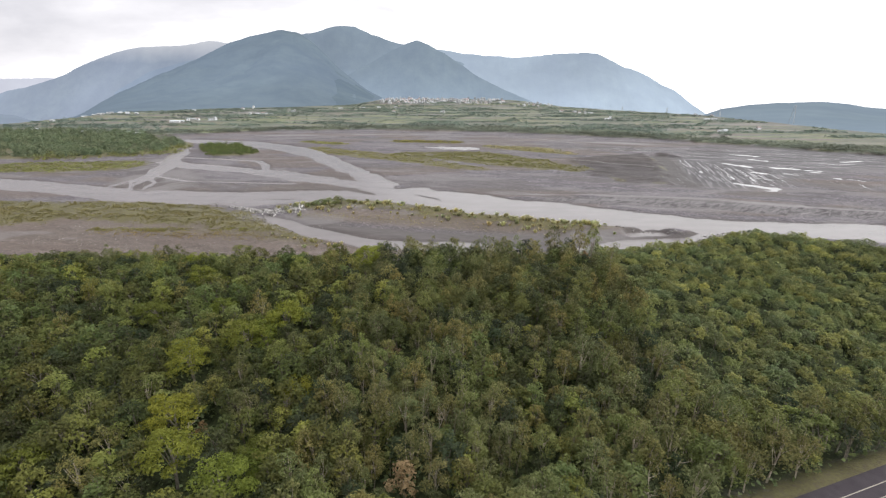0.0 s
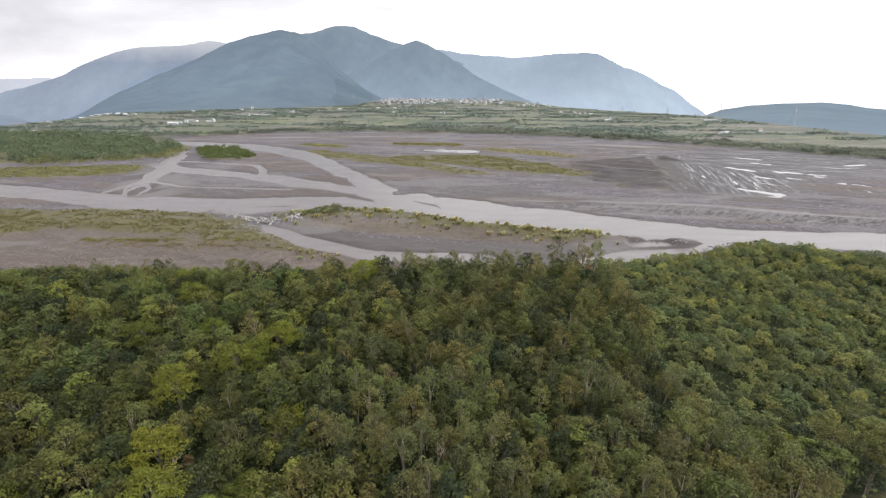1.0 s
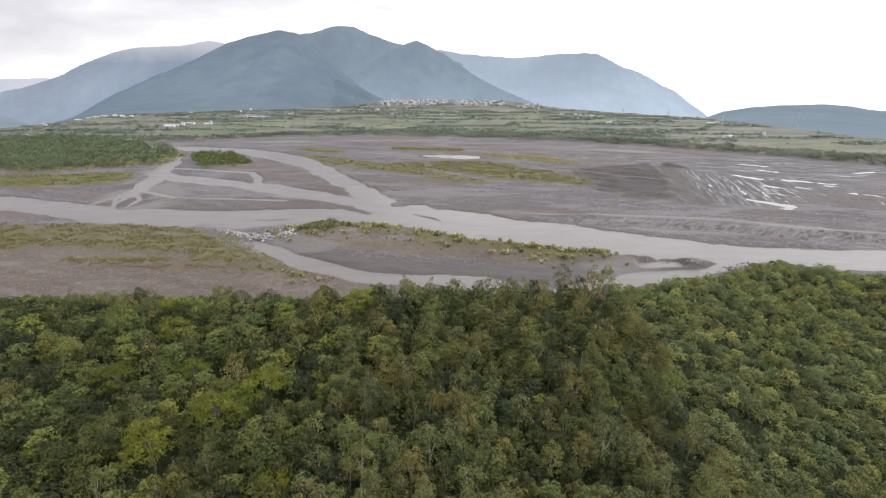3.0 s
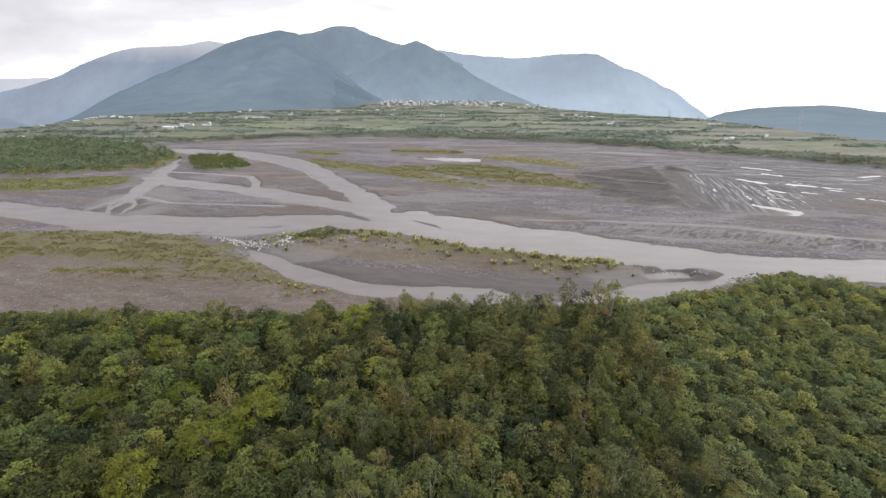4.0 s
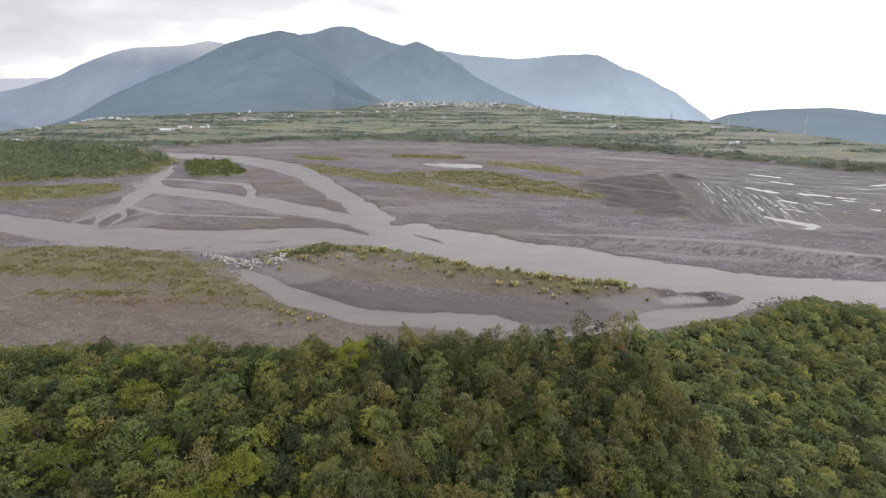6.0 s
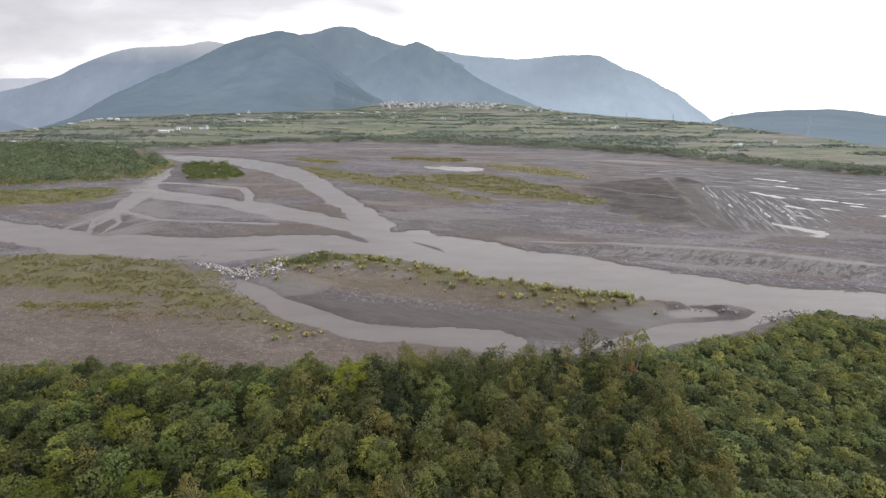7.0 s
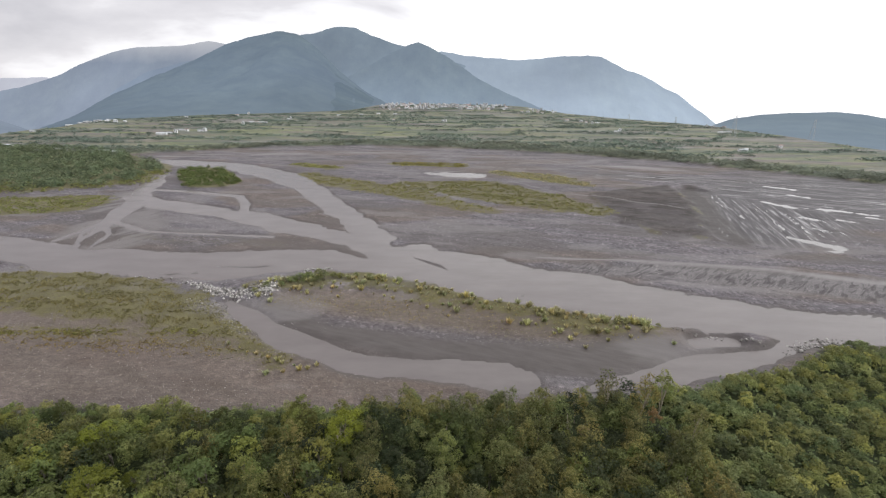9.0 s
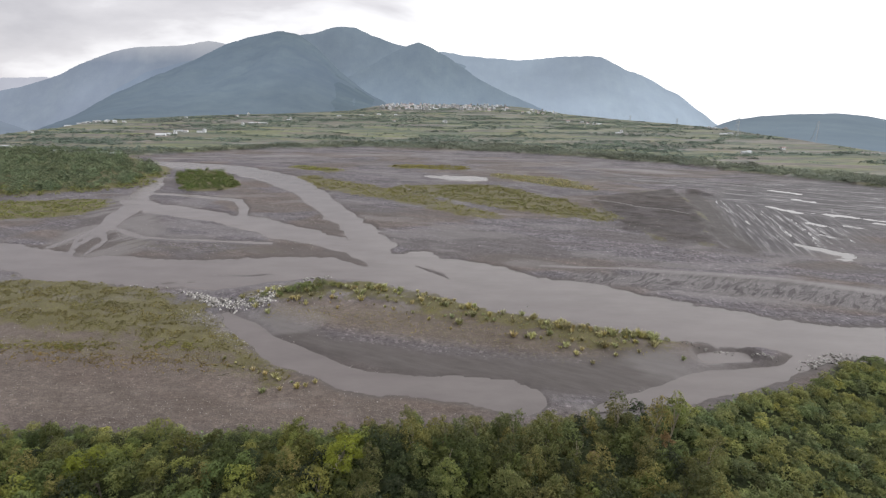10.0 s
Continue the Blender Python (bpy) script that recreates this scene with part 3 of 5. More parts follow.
def ground_z(x, y):
    x, y = np.asarray(x, float), np.asarray(y, float)
    bars = 0.42 + 0.55 * (fbm(x / 30, y / 16, 3) - 0.5) + 0.30 * (fbm(x / 5, y / 3, 4, 3) - 0.5)
    bars += 1.3 * np.exp(-(np.maximum(strip(x, y, SPIT), 0) / 6.5) ** 2)
    bars += 0.9 * np.exp(-(np.maximum(strip(x, y, BERM), 0) / 3.0) ** 2)
    bars += 0.5 * smooth(4, -6, strip(x, y, GRASS[5]))
    bars += 0.9 * smooth(2.5, -1.5, convex(x, y, DARK_FLAT) + (fbm(x / 12, y / 12, 34) - 0.5) * 9)
    bars += 2.4 * np.exp(-(np.maximum(strip(x, y, [(187, 399, 1), (198, 396, 1.5), (203, 384, 0.5)]), 0) / 3.0) ** 2) * (0.6 + 0.8 * fbm(x / 3, y / 3, 16, 2))
    bars += 0.5 * (fbm((x * 0.93 - y * 0.37) / 70, (x * 0.37 + y * 0.93) / 7, 13, 4) - 0.5)
    # sheet of wet mud, cut by drainage streaks
    mud = smooth(12, -18, strip(x, y, STREAKS))
    bars = bars * (1 - mud) + mud * (0.15 + 0.85 * (streak_noise(x, y) - 0.46))
    cut = smooth(-2.2, 3.2, water_edge(x, y) + 0.5)
    z = -0.8 * (1 - cut) + cut * bars
    z = np.where((cut > 0.6) & (mud < 0.3), np.maximum(z, 0.06), z)
    for rows in SHOALS:
        z = np.maximum(z, -0.25 + 0.45 * smooth(1.2, -1.2, strip(x, y, rows) + (fbm(x / 3, y / 3, 14, 2) - 0.5) * 2))
    wood = smooth(6, -6, strip(x, y, WOODLAND))
    z = z + wood * 1.6 + smooth(4, -3, strip(x, y, ISLE)) * 1.0
    # far terrace and the plain, rising to the foot of the mountains and falling away behind it
    over = y - farbank_y(x)
    plain = np.maximum(2.6 * smooth(-3, 10, over), 0) + 0.012 * np.maximum(y - 700, 0)
    z = np.where(over > -3, z * (1 - smooth(-3, 10, over)) + plain, z)
    z = z + 2.0 * (fbm(x / 90, y / 60, 8) - 0.5) * smooth(10, 60, over)
    z = z + 16 * smooth(1420, 1730, y) * smooth(-340, -220, x) * smooth(430, 240, x)
    past = y - foot_y(x, y) * 1.02
    z = z - 0.25 * np.maximum(past, 0)
    # near bank, the forest floor falling towards the road
    b = wooded(x, y)
    fall = 1.0 - 8.0 * smooth(6, 84, b) - 3.0 * smooth(35, 90, np.abs(x)) * smooth(20, 80, b) + 1.2 * (fbm(x / 14, y / 14, 9) - 0.5)
    r = np.abs(road_side(x, y))
    fall = fall * smooth(2.6, 9, r) + -6.6 * (1 - smooth(2.6, 9, r))
    inside = smooth(-2, 3, b)
    z = z * (1 - inside) + fall * inside
    return np.where(y < 0, np.minimum(z, -7 - 0.004 * y), z)


def mesh_object(name, verts, faces, material, parent=None, smooth_shade=False):
    me = bpy.data.meshes.new(name)
    me.from_pydata(np.asarray(verts).tolist() if isinstance(verts, np.ndarray) else verts, [], faces.tolist() if isinstance(faces, np.ndarray) else faces)
    me.materials.append(material)
    if smooth_shade:
        me.polygons.foreach_set("use_smooth", [True] * len(me.polygons))
    me.update()
    ob = new(name, me)
    ob.parent = parent
    return ob


def part(name, bm, material, parent, label=""):
    me = bpy.data.meshes.new(name)
    bm.to_mesh(me)
    bm.free()
    me.materials.append(material)
    ob = new(name, me)
    ob.parent = parent
    return tagged(ob, label) if label else ob


def grid_faces(rows, cols):
    i = np.arange((rows - 1) * cols).reshape(rows - 1, cols)[:, :-1].ravel()
    return np.stack([i, i + 1, i + cols + 1, i + cols], 1)


# ---- the ground: one sheet, from behind the camera to the horizon ----
steps = [(-4500, 500), (-2000, 250), (-500, 60), (-100, 12), (20, 2.4), (124, 0.75), (216, 1.35), (480, 2.6), (640, 6), (900, 12), (1750, 60), (2600, 400), (4600, 400)]
ys = np.concatenate([np.arange(a, b, s) for (a, s), (b, _) in zip(steps[:-1], steps[1:])] + [[4600.0]])
us = np.linspace(-1, 1, 620)
us = us * (0.72 + 0.28 * us ** 2)
half = np.maximum(170, 1.42 * (np.abs(ys) + 40))
GX, GY = us[None, :] * half[:, None], np.repeat(ys[:, None], len(us), 1)
gx, gy = GX.ravel(), GY.ravel()
gz = ground_z(gx, gy)
ground = mesh_object("ground", np.stack([gx, gy, gz], 1), grid_faces(len(ys), len(us)), M_GROUND, smooth_shade=True)
tagged(ground, "grey gravel river bed with grassy bars, forest floor and fields", "ground", kind="structure")

over = gy - farbank_y(gx)
inside = smooth(-2, 1.5, wooded(gx, gy))
tuftiness = np.zeros_like(gx)
for rows in GRASS[:8]:
    d = strip(gx, gy, rows)
    tuftiness = np.maximum(tuftiness, smooth(7, -5, d + (fbm(gx / 7, gy / 4, 31) - 0.5) * 14) * (0.62 + 0.38 * smooth(0.30, 0.50, fbm(gx / 14, gy / 5, 47, 3))))
stubble = 0.28 * smooth(6, -4, strip(gx, gy, [(-158, 257, 5), (-115, 252, 7), (-82, 249, 5)]))
tuftiness = np.maximum(tuftiness, stubble)
fringe = smooth(5, 0, np.abs(convex(gx, gy, DARK_FLAT) + (fbm(gx / 12, gy / 12, 34) - 0.5) * 9))
tuftiness = np.maximum(tuftiness, 0.5 * fringe * smooth(0.45, 0.6, fbm(gx / 10, gy / 10, 46)))
low_bar = smooth(10, -4, strip(gx, gy, [(-61.5, 188.6, 4.2), (-10.1, 182.6, 9.3), (30.5, 170.6, 8.2), (60.8, 168.1, 4.1)]))
tuftiness = np.maximum(tuftiness, 0.3 * low_bar)
tuftiness = np.maximum(tuftiness, 0.42 * smooth(8, -2, strip(gx, gy, [(-133.7, 165.4, 2.1), (-81.9, 164.8, 4.2), (-51, 156.1, 4.1)])))
tuftiness = np.maximum(tuftiness, smooth(3, -4, strip(gx, gy, ISLE)) + smooth(6, -4, strip(gx, gy, WOODLAND)))
tuftiness = np.maximum(tuftiness, 0.9 * smooth(7.5, 4.5, np.abs(road_side(gx, gy))) * inside)
edge_d = water_edge(gx, gy)
wet = np.maximum(smooth(4, -4, strip(gx, gy, WET_SAND) + (fbm(gx / 6, gy / 3, 33) - 0.5) * 5), 0.8 * smooth(3.5, 0.3, edge_d) * (gy < 520))
wet = np.maximum(wet, 0.75 * smooth(5, -6, strip(gx, gy, FAN)))
wet = np.maximum(wet, 0.97 * smooth(12, -10, strip(gx, gy, STREAKS)))
wet = np.maximum(wet, smooth(2, -2, strip(gx, gy, [(62, 223, 2.5), (100, 223, 3.5), (131, 218, 3.5), (172, 209, 3)]) + (fbm(gx / 3, gy / 14, 36) - 0.5) * 10))
flow = fbm((gx * 0.93 - gy * 0.37) / 80, (gx * 0.37 + gy * 0.93) / 8, 37, 4)
wet = np.maximum(wet, 0.55 * smooth(0.52, 0.62, flow) * (gy > 232))
warp = (fbm(gx / 14, gy / 14, 38) - 0.5) * 40
sheen = fbm((gx * 0.95 - gy * 0.3 + warp) / 26, (gx * 0.3 + gy * 0.95 + warp * 0.4) / 3.2, 39, 4)
pale = smooth(6, -4, strip(gx, gy, SWIRL)) * smooth(0.47, 0.58, sheen) * 0.9
pale = np.maximum(pale, 0.75 * smooth(14, -8, strip(gx, gy, FAR_SAND)) * smooth(0.38, 0.6, fbm(gx / 90, gy / 9, 42, 4)))
pale = np.maximum(pale, 0.36 * smooth(8, -10, strip(gx, gy, STREAKS)) * smooth(0.55, 0.45, streak_noise(gx, gy)) * smooth(0.36, 0.45, streak_noise(gx, gy)))
pale = np.maximum(pale, 0.5 * smooth(6, -6, strip(gx, gy, FAN)) * smooth(0.45, 0.6, fbm((gx * 0.5 + gy) / 40, (gx - gy * 0.5) / 5, 43, 3)))
pale = np.maximum(pale, 0.34 * smooth(0.56, 0.68, fbm(gx / 34, gy / 14, 44, 4)) * (gy > 128))
brown = smooth(3, -4, convex(gx, gy, DARK_FLAT) + (fbm(gx / 12, gy / 12, 34) - 0.5) * 15) * (0.70 + 0.28 * smooth(0.4, 0.6, fbm(gx / 9, gy / 5, 53)))
flank = smooth(4, -5, strip(gx, gy, FLANK) + (fbm(gx / 8, gy / 8, 59) - 0.5) * 8)
wet = np.maximum(wet, flank)
brown = np.maximum(brown, 0.88 * flank)
mud = smooth(14, -14, strip(gx, gy, STREAKS) + (fbm(gx / 16, gy / 16, 60) - 0.5) * 16) * (1 - 0.8 * flank)
mud = np.maximum(mud, 0.75 * smooth(8, -10, strip(gx, gy, [(120, 462, 10), (190, 448, 16), (280, 420, 24), (400, 380, 30)])))
level_run = np.maximum(smooth(325, 390, gy + 0.25 * (gx - 200)), smooth(30, 60, gx - 200 + 0.3 * (gy - 300)))
rill = smooth(5, -4, strip(gx, gy, RILLS) + (fbm(gx / 10, gy / 6, 54) - 0.5) * 10)
pale = pale * (1 - mud) * (1 - rill) * (1 - flank)
pale = np.maximum(pale, 0.85 * smooth(1.6, -0.4, strip(gx, gy, [(40, 235, 0.4), (50.5, 234.5, 0.8), (86, 229.5, 1.0), (134, 222, 1.0), (168, 210.5, 1.0), (215, 200, 0.8)])))
pale = pale * (1 - 0.95 * brown)
stony = 0.25 + 0.75 * smooth(0.42, 0.62, fbm(gx / 18, gy / 8, 35)) * (gy > 100)
stony = np.maximum(stony, smooth(10, 0, strip(gx, gy, [(-133.4, 150.8, 5.2), (-61.2, 144.8, 5.2), (-0.1, 138.9, 4.1)])))
sandy = np.maximum(smooth(8, -14, strip(gx, gy, [(-190, 165, 30), (-110, 155, 30), (-40, 145, 22), (10, 140, 8)])), smooth(6, -4, strip(gx, gy, [(-55, 190, 6), (-10, 184, 12), (40, 172, 10), (70, 167, 5)])))
sandy = np.maximum(sandy, 0.7 * smooth(0.5, 0.62, fbm(gx / 60, gy / 30, 48, 3)))
on_plain = smooth(-1, 8, over)
for key, v in (("grass", tuftiness * (1 - on_plain)), ("wet", wet * (1 - on_plain) * (1 - inside)), ("brown", brown), ("mud", mud * (1 - on_plain)), ("level", level_run), ("far_bed", smooth(400, 470, gy + 0.35 * np.maximum(gx, 0)) * (1 - on_plain)), ("rill", rill), ("sandy", sandy), ("pale", pale * (1 - on_plain) * (1 - inside)), ("stony", stony * (1 - wet)),
               ("plain", on_plain), ("forest", inside * (1 - smooth(6.5, 4.5, np.abs(road_side(gx, gy)))))):
    ground.data.attributes.new(key, "FLOAT", "POINT").data.foreach_set("value", np.clip(v, 0, 1).astype(np.float32))

# ---- water ----
wx, wy = np.meshgrid(np.linspace(-440, 440, 45), np.linspace(0, 1, 14))
wy = bank_y(wx) + 3 + wy * (np.interp(wx, FARBANK_X, FARBANK_Y) - 22 - bank_y(wx))
river = mesh_object("water", np.stack([wx.ravel(), wy.ravel(), wx.ravel() * 0], 1), grid_faces(14, 45), M_WATER)
tagged(river, "shallow silty grey river braiding through gravel bars", "river", kind="structure")
px, py = np.meshgrid(np.linspace(132, 440, 20), np.linspace(240, 462, 12))
puddles = mesh_object("puddle_water", np.stack([px.ravel(), py.ravel(), px.ravel() * 0 + 0.03], 1), grid_faces(12, 20), M_PUDDLE)
tagged(puddles, "shallow bright puddles standing on grey mud", "puddles", kind="structure")

# thin runs of water that follow the slope of the mud sheet, then level ones further out
RUN_HEADS, RUN_ENDS = [(200, 397), (212, 366), (224, 330), (250, 324), (290, 322)], [(157, 272), (181, 262), (203, 254), (226, 250), (262, 254)]
r_run = np.random.default_rng(12)
run_v, run_f = [], []


def along(rows, u):
    i = min(int(u * (len(rows) - 1)), len(rows) - 2)
    f = u * (len(rows) - 1) - i
    return np.array(rows[i], float) * (1 - f) + np.array(rows[i + 1], float) * f


def water_run(a, b, wide, wander):
    n = 31
    t = np.linspace(0, 1, n)[:, None]
    d = (b - a) / np.linalg.norm(b - a)
    s = np.array([-d[1], d[0]])
    k = np.linspace(0, 9, n) + r_run.uniform(0, 50)
    line = a + (b - a) * t + s * (wander * (fbm(k / 2.2, k * 0, 57, 3) - 0.5))[:, None]
    w = (wide * np.sin(np.pi * t[:, 0]) ** 0.6 * np.clip(fbm(k * 1.4, k * 0, 58, 2) * 3.4 - 1.25, 0.06, 1.3))[:, None]
    left, right = line + s * w, line - s * w * r_run.uniform(0.4, 1.0)
    p = np.stack([left, right], 1).reshape(-1, 2)
    z = np.maximum(np.max(ground_z(p[:, 0], p[:, 1]).reshape(-1, 2), 1).repeat(2), 0.0) + 0.05
    base = sum(len(v) for v in run_v)
    run_v.append(np.column_stack([p, z]))
    run_f.append(grid_faces(n, 2) + base)


for i in range(38):
    u = r_run.uniform(0, 1) ** 0.85
    a, b = along(RUN_HEADS, u), along(RUN_ENDS, u)
    p = r_run.uniform(0.0, 0.85)
    q = min(p + 0.05 + 0.5 * r_run.random() ** 2.2, 1.0)
    water_run(a + (b - a) * p, a + (b - a) * q, r_run.uniform(0.08, 0.26) * (2.6 if r_run.random() < 0.16 else 1.0), 1.5)
for i in range(95):
    c = np.array([r_run.uniform(190, 440), 0.0])
    c[1] = r_run.uniform(305, 470) if c[0] > 235 else r_run.uniform(385, 440)
    ln = r_run.uniform(6, 34)
    d = np.array([0.86, -0.5 + r_run.uniform(-0.12, 0.12)])
    water_run(c - d * ln / 2, c + d * ln / 2, r_run.uniform(0.12, 0.36) * (2.6 if r_run.random() < 0.14 else 1.0), 2.6)
for a, b, w in (((110, 467), (160, 444), 0.5), ((104, 446), (200, 427), 0.6), ((150, 441), (196, 424), 0.9), ((120, 452), (175, 434), 0.5), ((160, 452), (230, 428), 0.5), ((90, 470), (150, 462), 0.5)):
    water_run(np.array(a, float), np.array(b, float), w, 6.0)
for a, b, w in (((199.7, 384), (180, 323), 0.55), ((205, 364), (181, 298), 0.5), ((214, 364), (190, 299), 0.45), ((216, 356), (186, 282), 0.5), ((206.5, 307), (192, 264), 0.9), ((204.5, 296), (196, 252), 0.9), ((227.5, 314), (205, 256), 0.6), ((198, 392), (197, 375), 0.5),
                ((155, 293), (142.5, 258), 0.35), ((204, 384), (186, 330), 0.5), ((230, 352), (214, 305), 0.4), ((222, 322), (200, 268), 0.5), ((267, 351), (280, 327), 0.5), ((195, 280), (187, 262), 0.7)):
    water_run(np.array(a, float), np.array(b, float), w * 0.8, 3.4)
runs = mesh_object("water_runs", np.concatenate(run_v), np.concatenate(run_f), M_PUDDLE)
tagged(runs, "thin bright runs of standing water on grey mud", "puddles", kind="structure")

# wheel tracks over the gravel
track_v, track_f = [], []
for rows in TRACKS:
    p = np.array(rows, float)
    at = np.concatenate([[0], np.cumsum(np.linalg.norm(np.diff(p, axis=0), axis=1))])
    q = np.arange(0, at[-1], 2.0)
    cx, cy = np.interp(q, at, p[:, 0]), np.interp(q, at, p[:, 1])
    for _ in range(8):
        cx[1:-1], cy[1:-1] = (cx[:-2] + 2 * cx[1:-1] + cx[2:]) / 4, (cy[:-2] + 2 * cy[1:-1] + cy[2:]) / 4
    dx, dy = np.gradient(cx), np.gradient(cy)
    ln = np.hypot(dx, dy)
    nx, ny = -dy / ln, dx / ln
    cx, cy = cx + nx * (fbm(q / 18, q * 0, 17) - 0.5) * 5, cy + ny * (fbm(q / 18, q * 0, 17) - 0.5) * 5
    for off in (-0.95, 0.95):
        w = 0.42 * np.clip(fbm(q / 9, q * 0 + off, 18) * 3 - 0.75, 0.05, 1)
        edge_p = np.stack([np.stack([cx + nx * (off + e * w), cy + ny * (off + e * w)], 1) for e in (-1, 1)], 1).reshape(-1, 2)
        z = np.max(ground_z(edge_p[:, 0], edge_p[:, 1]).reshape(-1, 2), 1).repeat(2) + 0.06
        track_f.append(grid_faces(len(q), 2) + sum(len(v) for v in track_v))
        track_v.append(np.column_stack([edge_p, z]))
tagged(mesh_object("wheel_tracks", np.concatenate(track_v), np.concatenate(track_f), M_TRACK), "pale wheel tracks pressed into the gravel bed", "tracks", kind="structure")

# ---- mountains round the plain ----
# distance, ridge line (x, z), emission colour that paints the haze, where the visible slope starts (None: at the edge
# of the plain)
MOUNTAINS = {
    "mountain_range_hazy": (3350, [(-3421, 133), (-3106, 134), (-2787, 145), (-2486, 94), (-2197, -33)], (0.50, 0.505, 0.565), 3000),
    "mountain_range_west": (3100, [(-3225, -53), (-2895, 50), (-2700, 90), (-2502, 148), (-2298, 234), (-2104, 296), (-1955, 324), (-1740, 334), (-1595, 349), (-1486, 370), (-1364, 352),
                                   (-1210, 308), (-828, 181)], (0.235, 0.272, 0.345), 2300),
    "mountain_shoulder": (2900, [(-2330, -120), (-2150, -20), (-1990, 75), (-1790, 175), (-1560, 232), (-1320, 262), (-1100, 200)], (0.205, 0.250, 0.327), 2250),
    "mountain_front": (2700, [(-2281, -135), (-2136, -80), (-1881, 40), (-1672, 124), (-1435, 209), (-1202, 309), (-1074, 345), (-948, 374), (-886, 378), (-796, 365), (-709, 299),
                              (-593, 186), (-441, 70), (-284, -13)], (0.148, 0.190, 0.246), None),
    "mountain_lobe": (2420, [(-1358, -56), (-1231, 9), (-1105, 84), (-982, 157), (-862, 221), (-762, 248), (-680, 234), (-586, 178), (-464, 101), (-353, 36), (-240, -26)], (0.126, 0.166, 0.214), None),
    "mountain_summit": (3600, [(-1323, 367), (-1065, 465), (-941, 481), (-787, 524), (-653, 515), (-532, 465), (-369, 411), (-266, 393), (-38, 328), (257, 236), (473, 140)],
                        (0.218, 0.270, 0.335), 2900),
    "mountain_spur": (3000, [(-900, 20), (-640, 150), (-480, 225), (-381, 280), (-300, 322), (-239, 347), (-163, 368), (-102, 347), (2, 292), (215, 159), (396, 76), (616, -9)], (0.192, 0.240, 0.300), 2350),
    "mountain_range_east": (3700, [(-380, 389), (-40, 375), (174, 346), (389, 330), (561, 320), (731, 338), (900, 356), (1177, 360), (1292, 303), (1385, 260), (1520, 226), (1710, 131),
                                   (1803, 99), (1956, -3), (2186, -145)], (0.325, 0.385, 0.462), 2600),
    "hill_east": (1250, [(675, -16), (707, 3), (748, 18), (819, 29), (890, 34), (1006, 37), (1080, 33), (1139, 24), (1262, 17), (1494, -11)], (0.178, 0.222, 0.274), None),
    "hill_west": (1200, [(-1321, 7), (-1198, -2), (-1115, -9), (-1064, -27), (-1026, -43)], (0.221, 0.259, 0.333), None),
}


def mountain(name, far, ridge, glow, start):
    rx, rz = np.array([p[0] for p in ridge], float), np.array([p[1] for p in ridge], float)
    n, rows = 300, 64
    x = np.linspace(rx[0], rx[-1], n)
    z = np.interp(x, rx, rz)
    for _ in range(6):
        z[1:-1] = (z[:-2] + 2 * z[1:-1] + z[2:]) / 4
    z = z + 9 * far / 3000 * (fbm(x / 60, x * 0 + far, 40, 4) - 0.5) * np.clip(far / 2000, 0.4, 1)
    az = x / far
    foot = np.interp(az, FOOT_AZ, FOOT_Y) if start is None else np.full(n, float(start))
    base = np.maximum(0.012 * (foot - 700), 0) + 1.0 if start is None else np.full(n, -520.0)
    V = np.linspace(0, 1.18, rows)[:, None]
    v = np.minimum(V, 1)
    Y = foot + (far - foot) * V
    X = az * Y
    size = (far - foot) * 0.05
    gullies = fbm(X / 230, Y / 520, 41, 5) - 0.5 + 0.6 * (np.abs(fbm(X / 150, Y / 900, 45, 3) - 0.5) - 0.12)
    Z = base + (z - base) * v ** 1.1 + gullies * size * (v * (1 - v)) * 6.5 * np.clip((z - base) / 260, 0.0, 1) - np.maximum(V - 1, 0) * 900
    Z[0] -= 6
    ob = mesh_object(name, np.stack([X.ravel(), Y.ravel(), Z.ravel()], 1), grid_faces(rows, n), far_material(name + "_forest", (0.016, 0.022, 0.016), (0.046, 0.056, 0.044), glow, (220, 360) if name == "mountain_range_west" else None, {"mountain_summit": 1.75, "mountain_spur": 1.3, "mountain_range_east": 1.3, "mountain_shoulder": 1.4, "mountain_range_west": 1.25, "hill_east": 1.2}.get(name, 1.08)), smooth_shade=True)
    return tagged(ob, "wooded mountain ridge with blue-grey haze painted on as emission", "mountain", kind="structure")


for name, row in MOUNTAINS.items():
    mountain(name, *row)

# ---- plants ----


def leaf_quads(rng, centres, normals, length, width):
    """Folded leaf sprays at the centres, facing along the normals."""
    n = len(centres)
    nrm = normals / np.maximum(np.linalg.norm(normals, axis=1, keepdims=True), 1e-6)
    t = np.cross(nrm, rng.normal(size=(n, 3)))
    t /= np.maximum(np.linalg.norm(t, axis=1, keepdims=True), 1e-6)
    s = np.cross(nrm, t)
    L = length * rng.uniform(0.7, 1.35, (n, 1))
    W = width * rng.uniform(0.7, 1.3, (n, 1))
    droop = rng.uniform(0.0, 0.35, (n, 1)) * L
    base, tip = centres - t * L / 2, centres + t * L / 2 - nrm * droop
    a, b = centres + s * W / 2 + nrm * 0.12 * W, centres - s * W / 2 + nrm * 0.12 * W
    return np.stack([base, a, tip, b], 1).reshape(-1, 3)


def quad_faces(n):
    return np.arange(n * 4).reshape(n, 4)


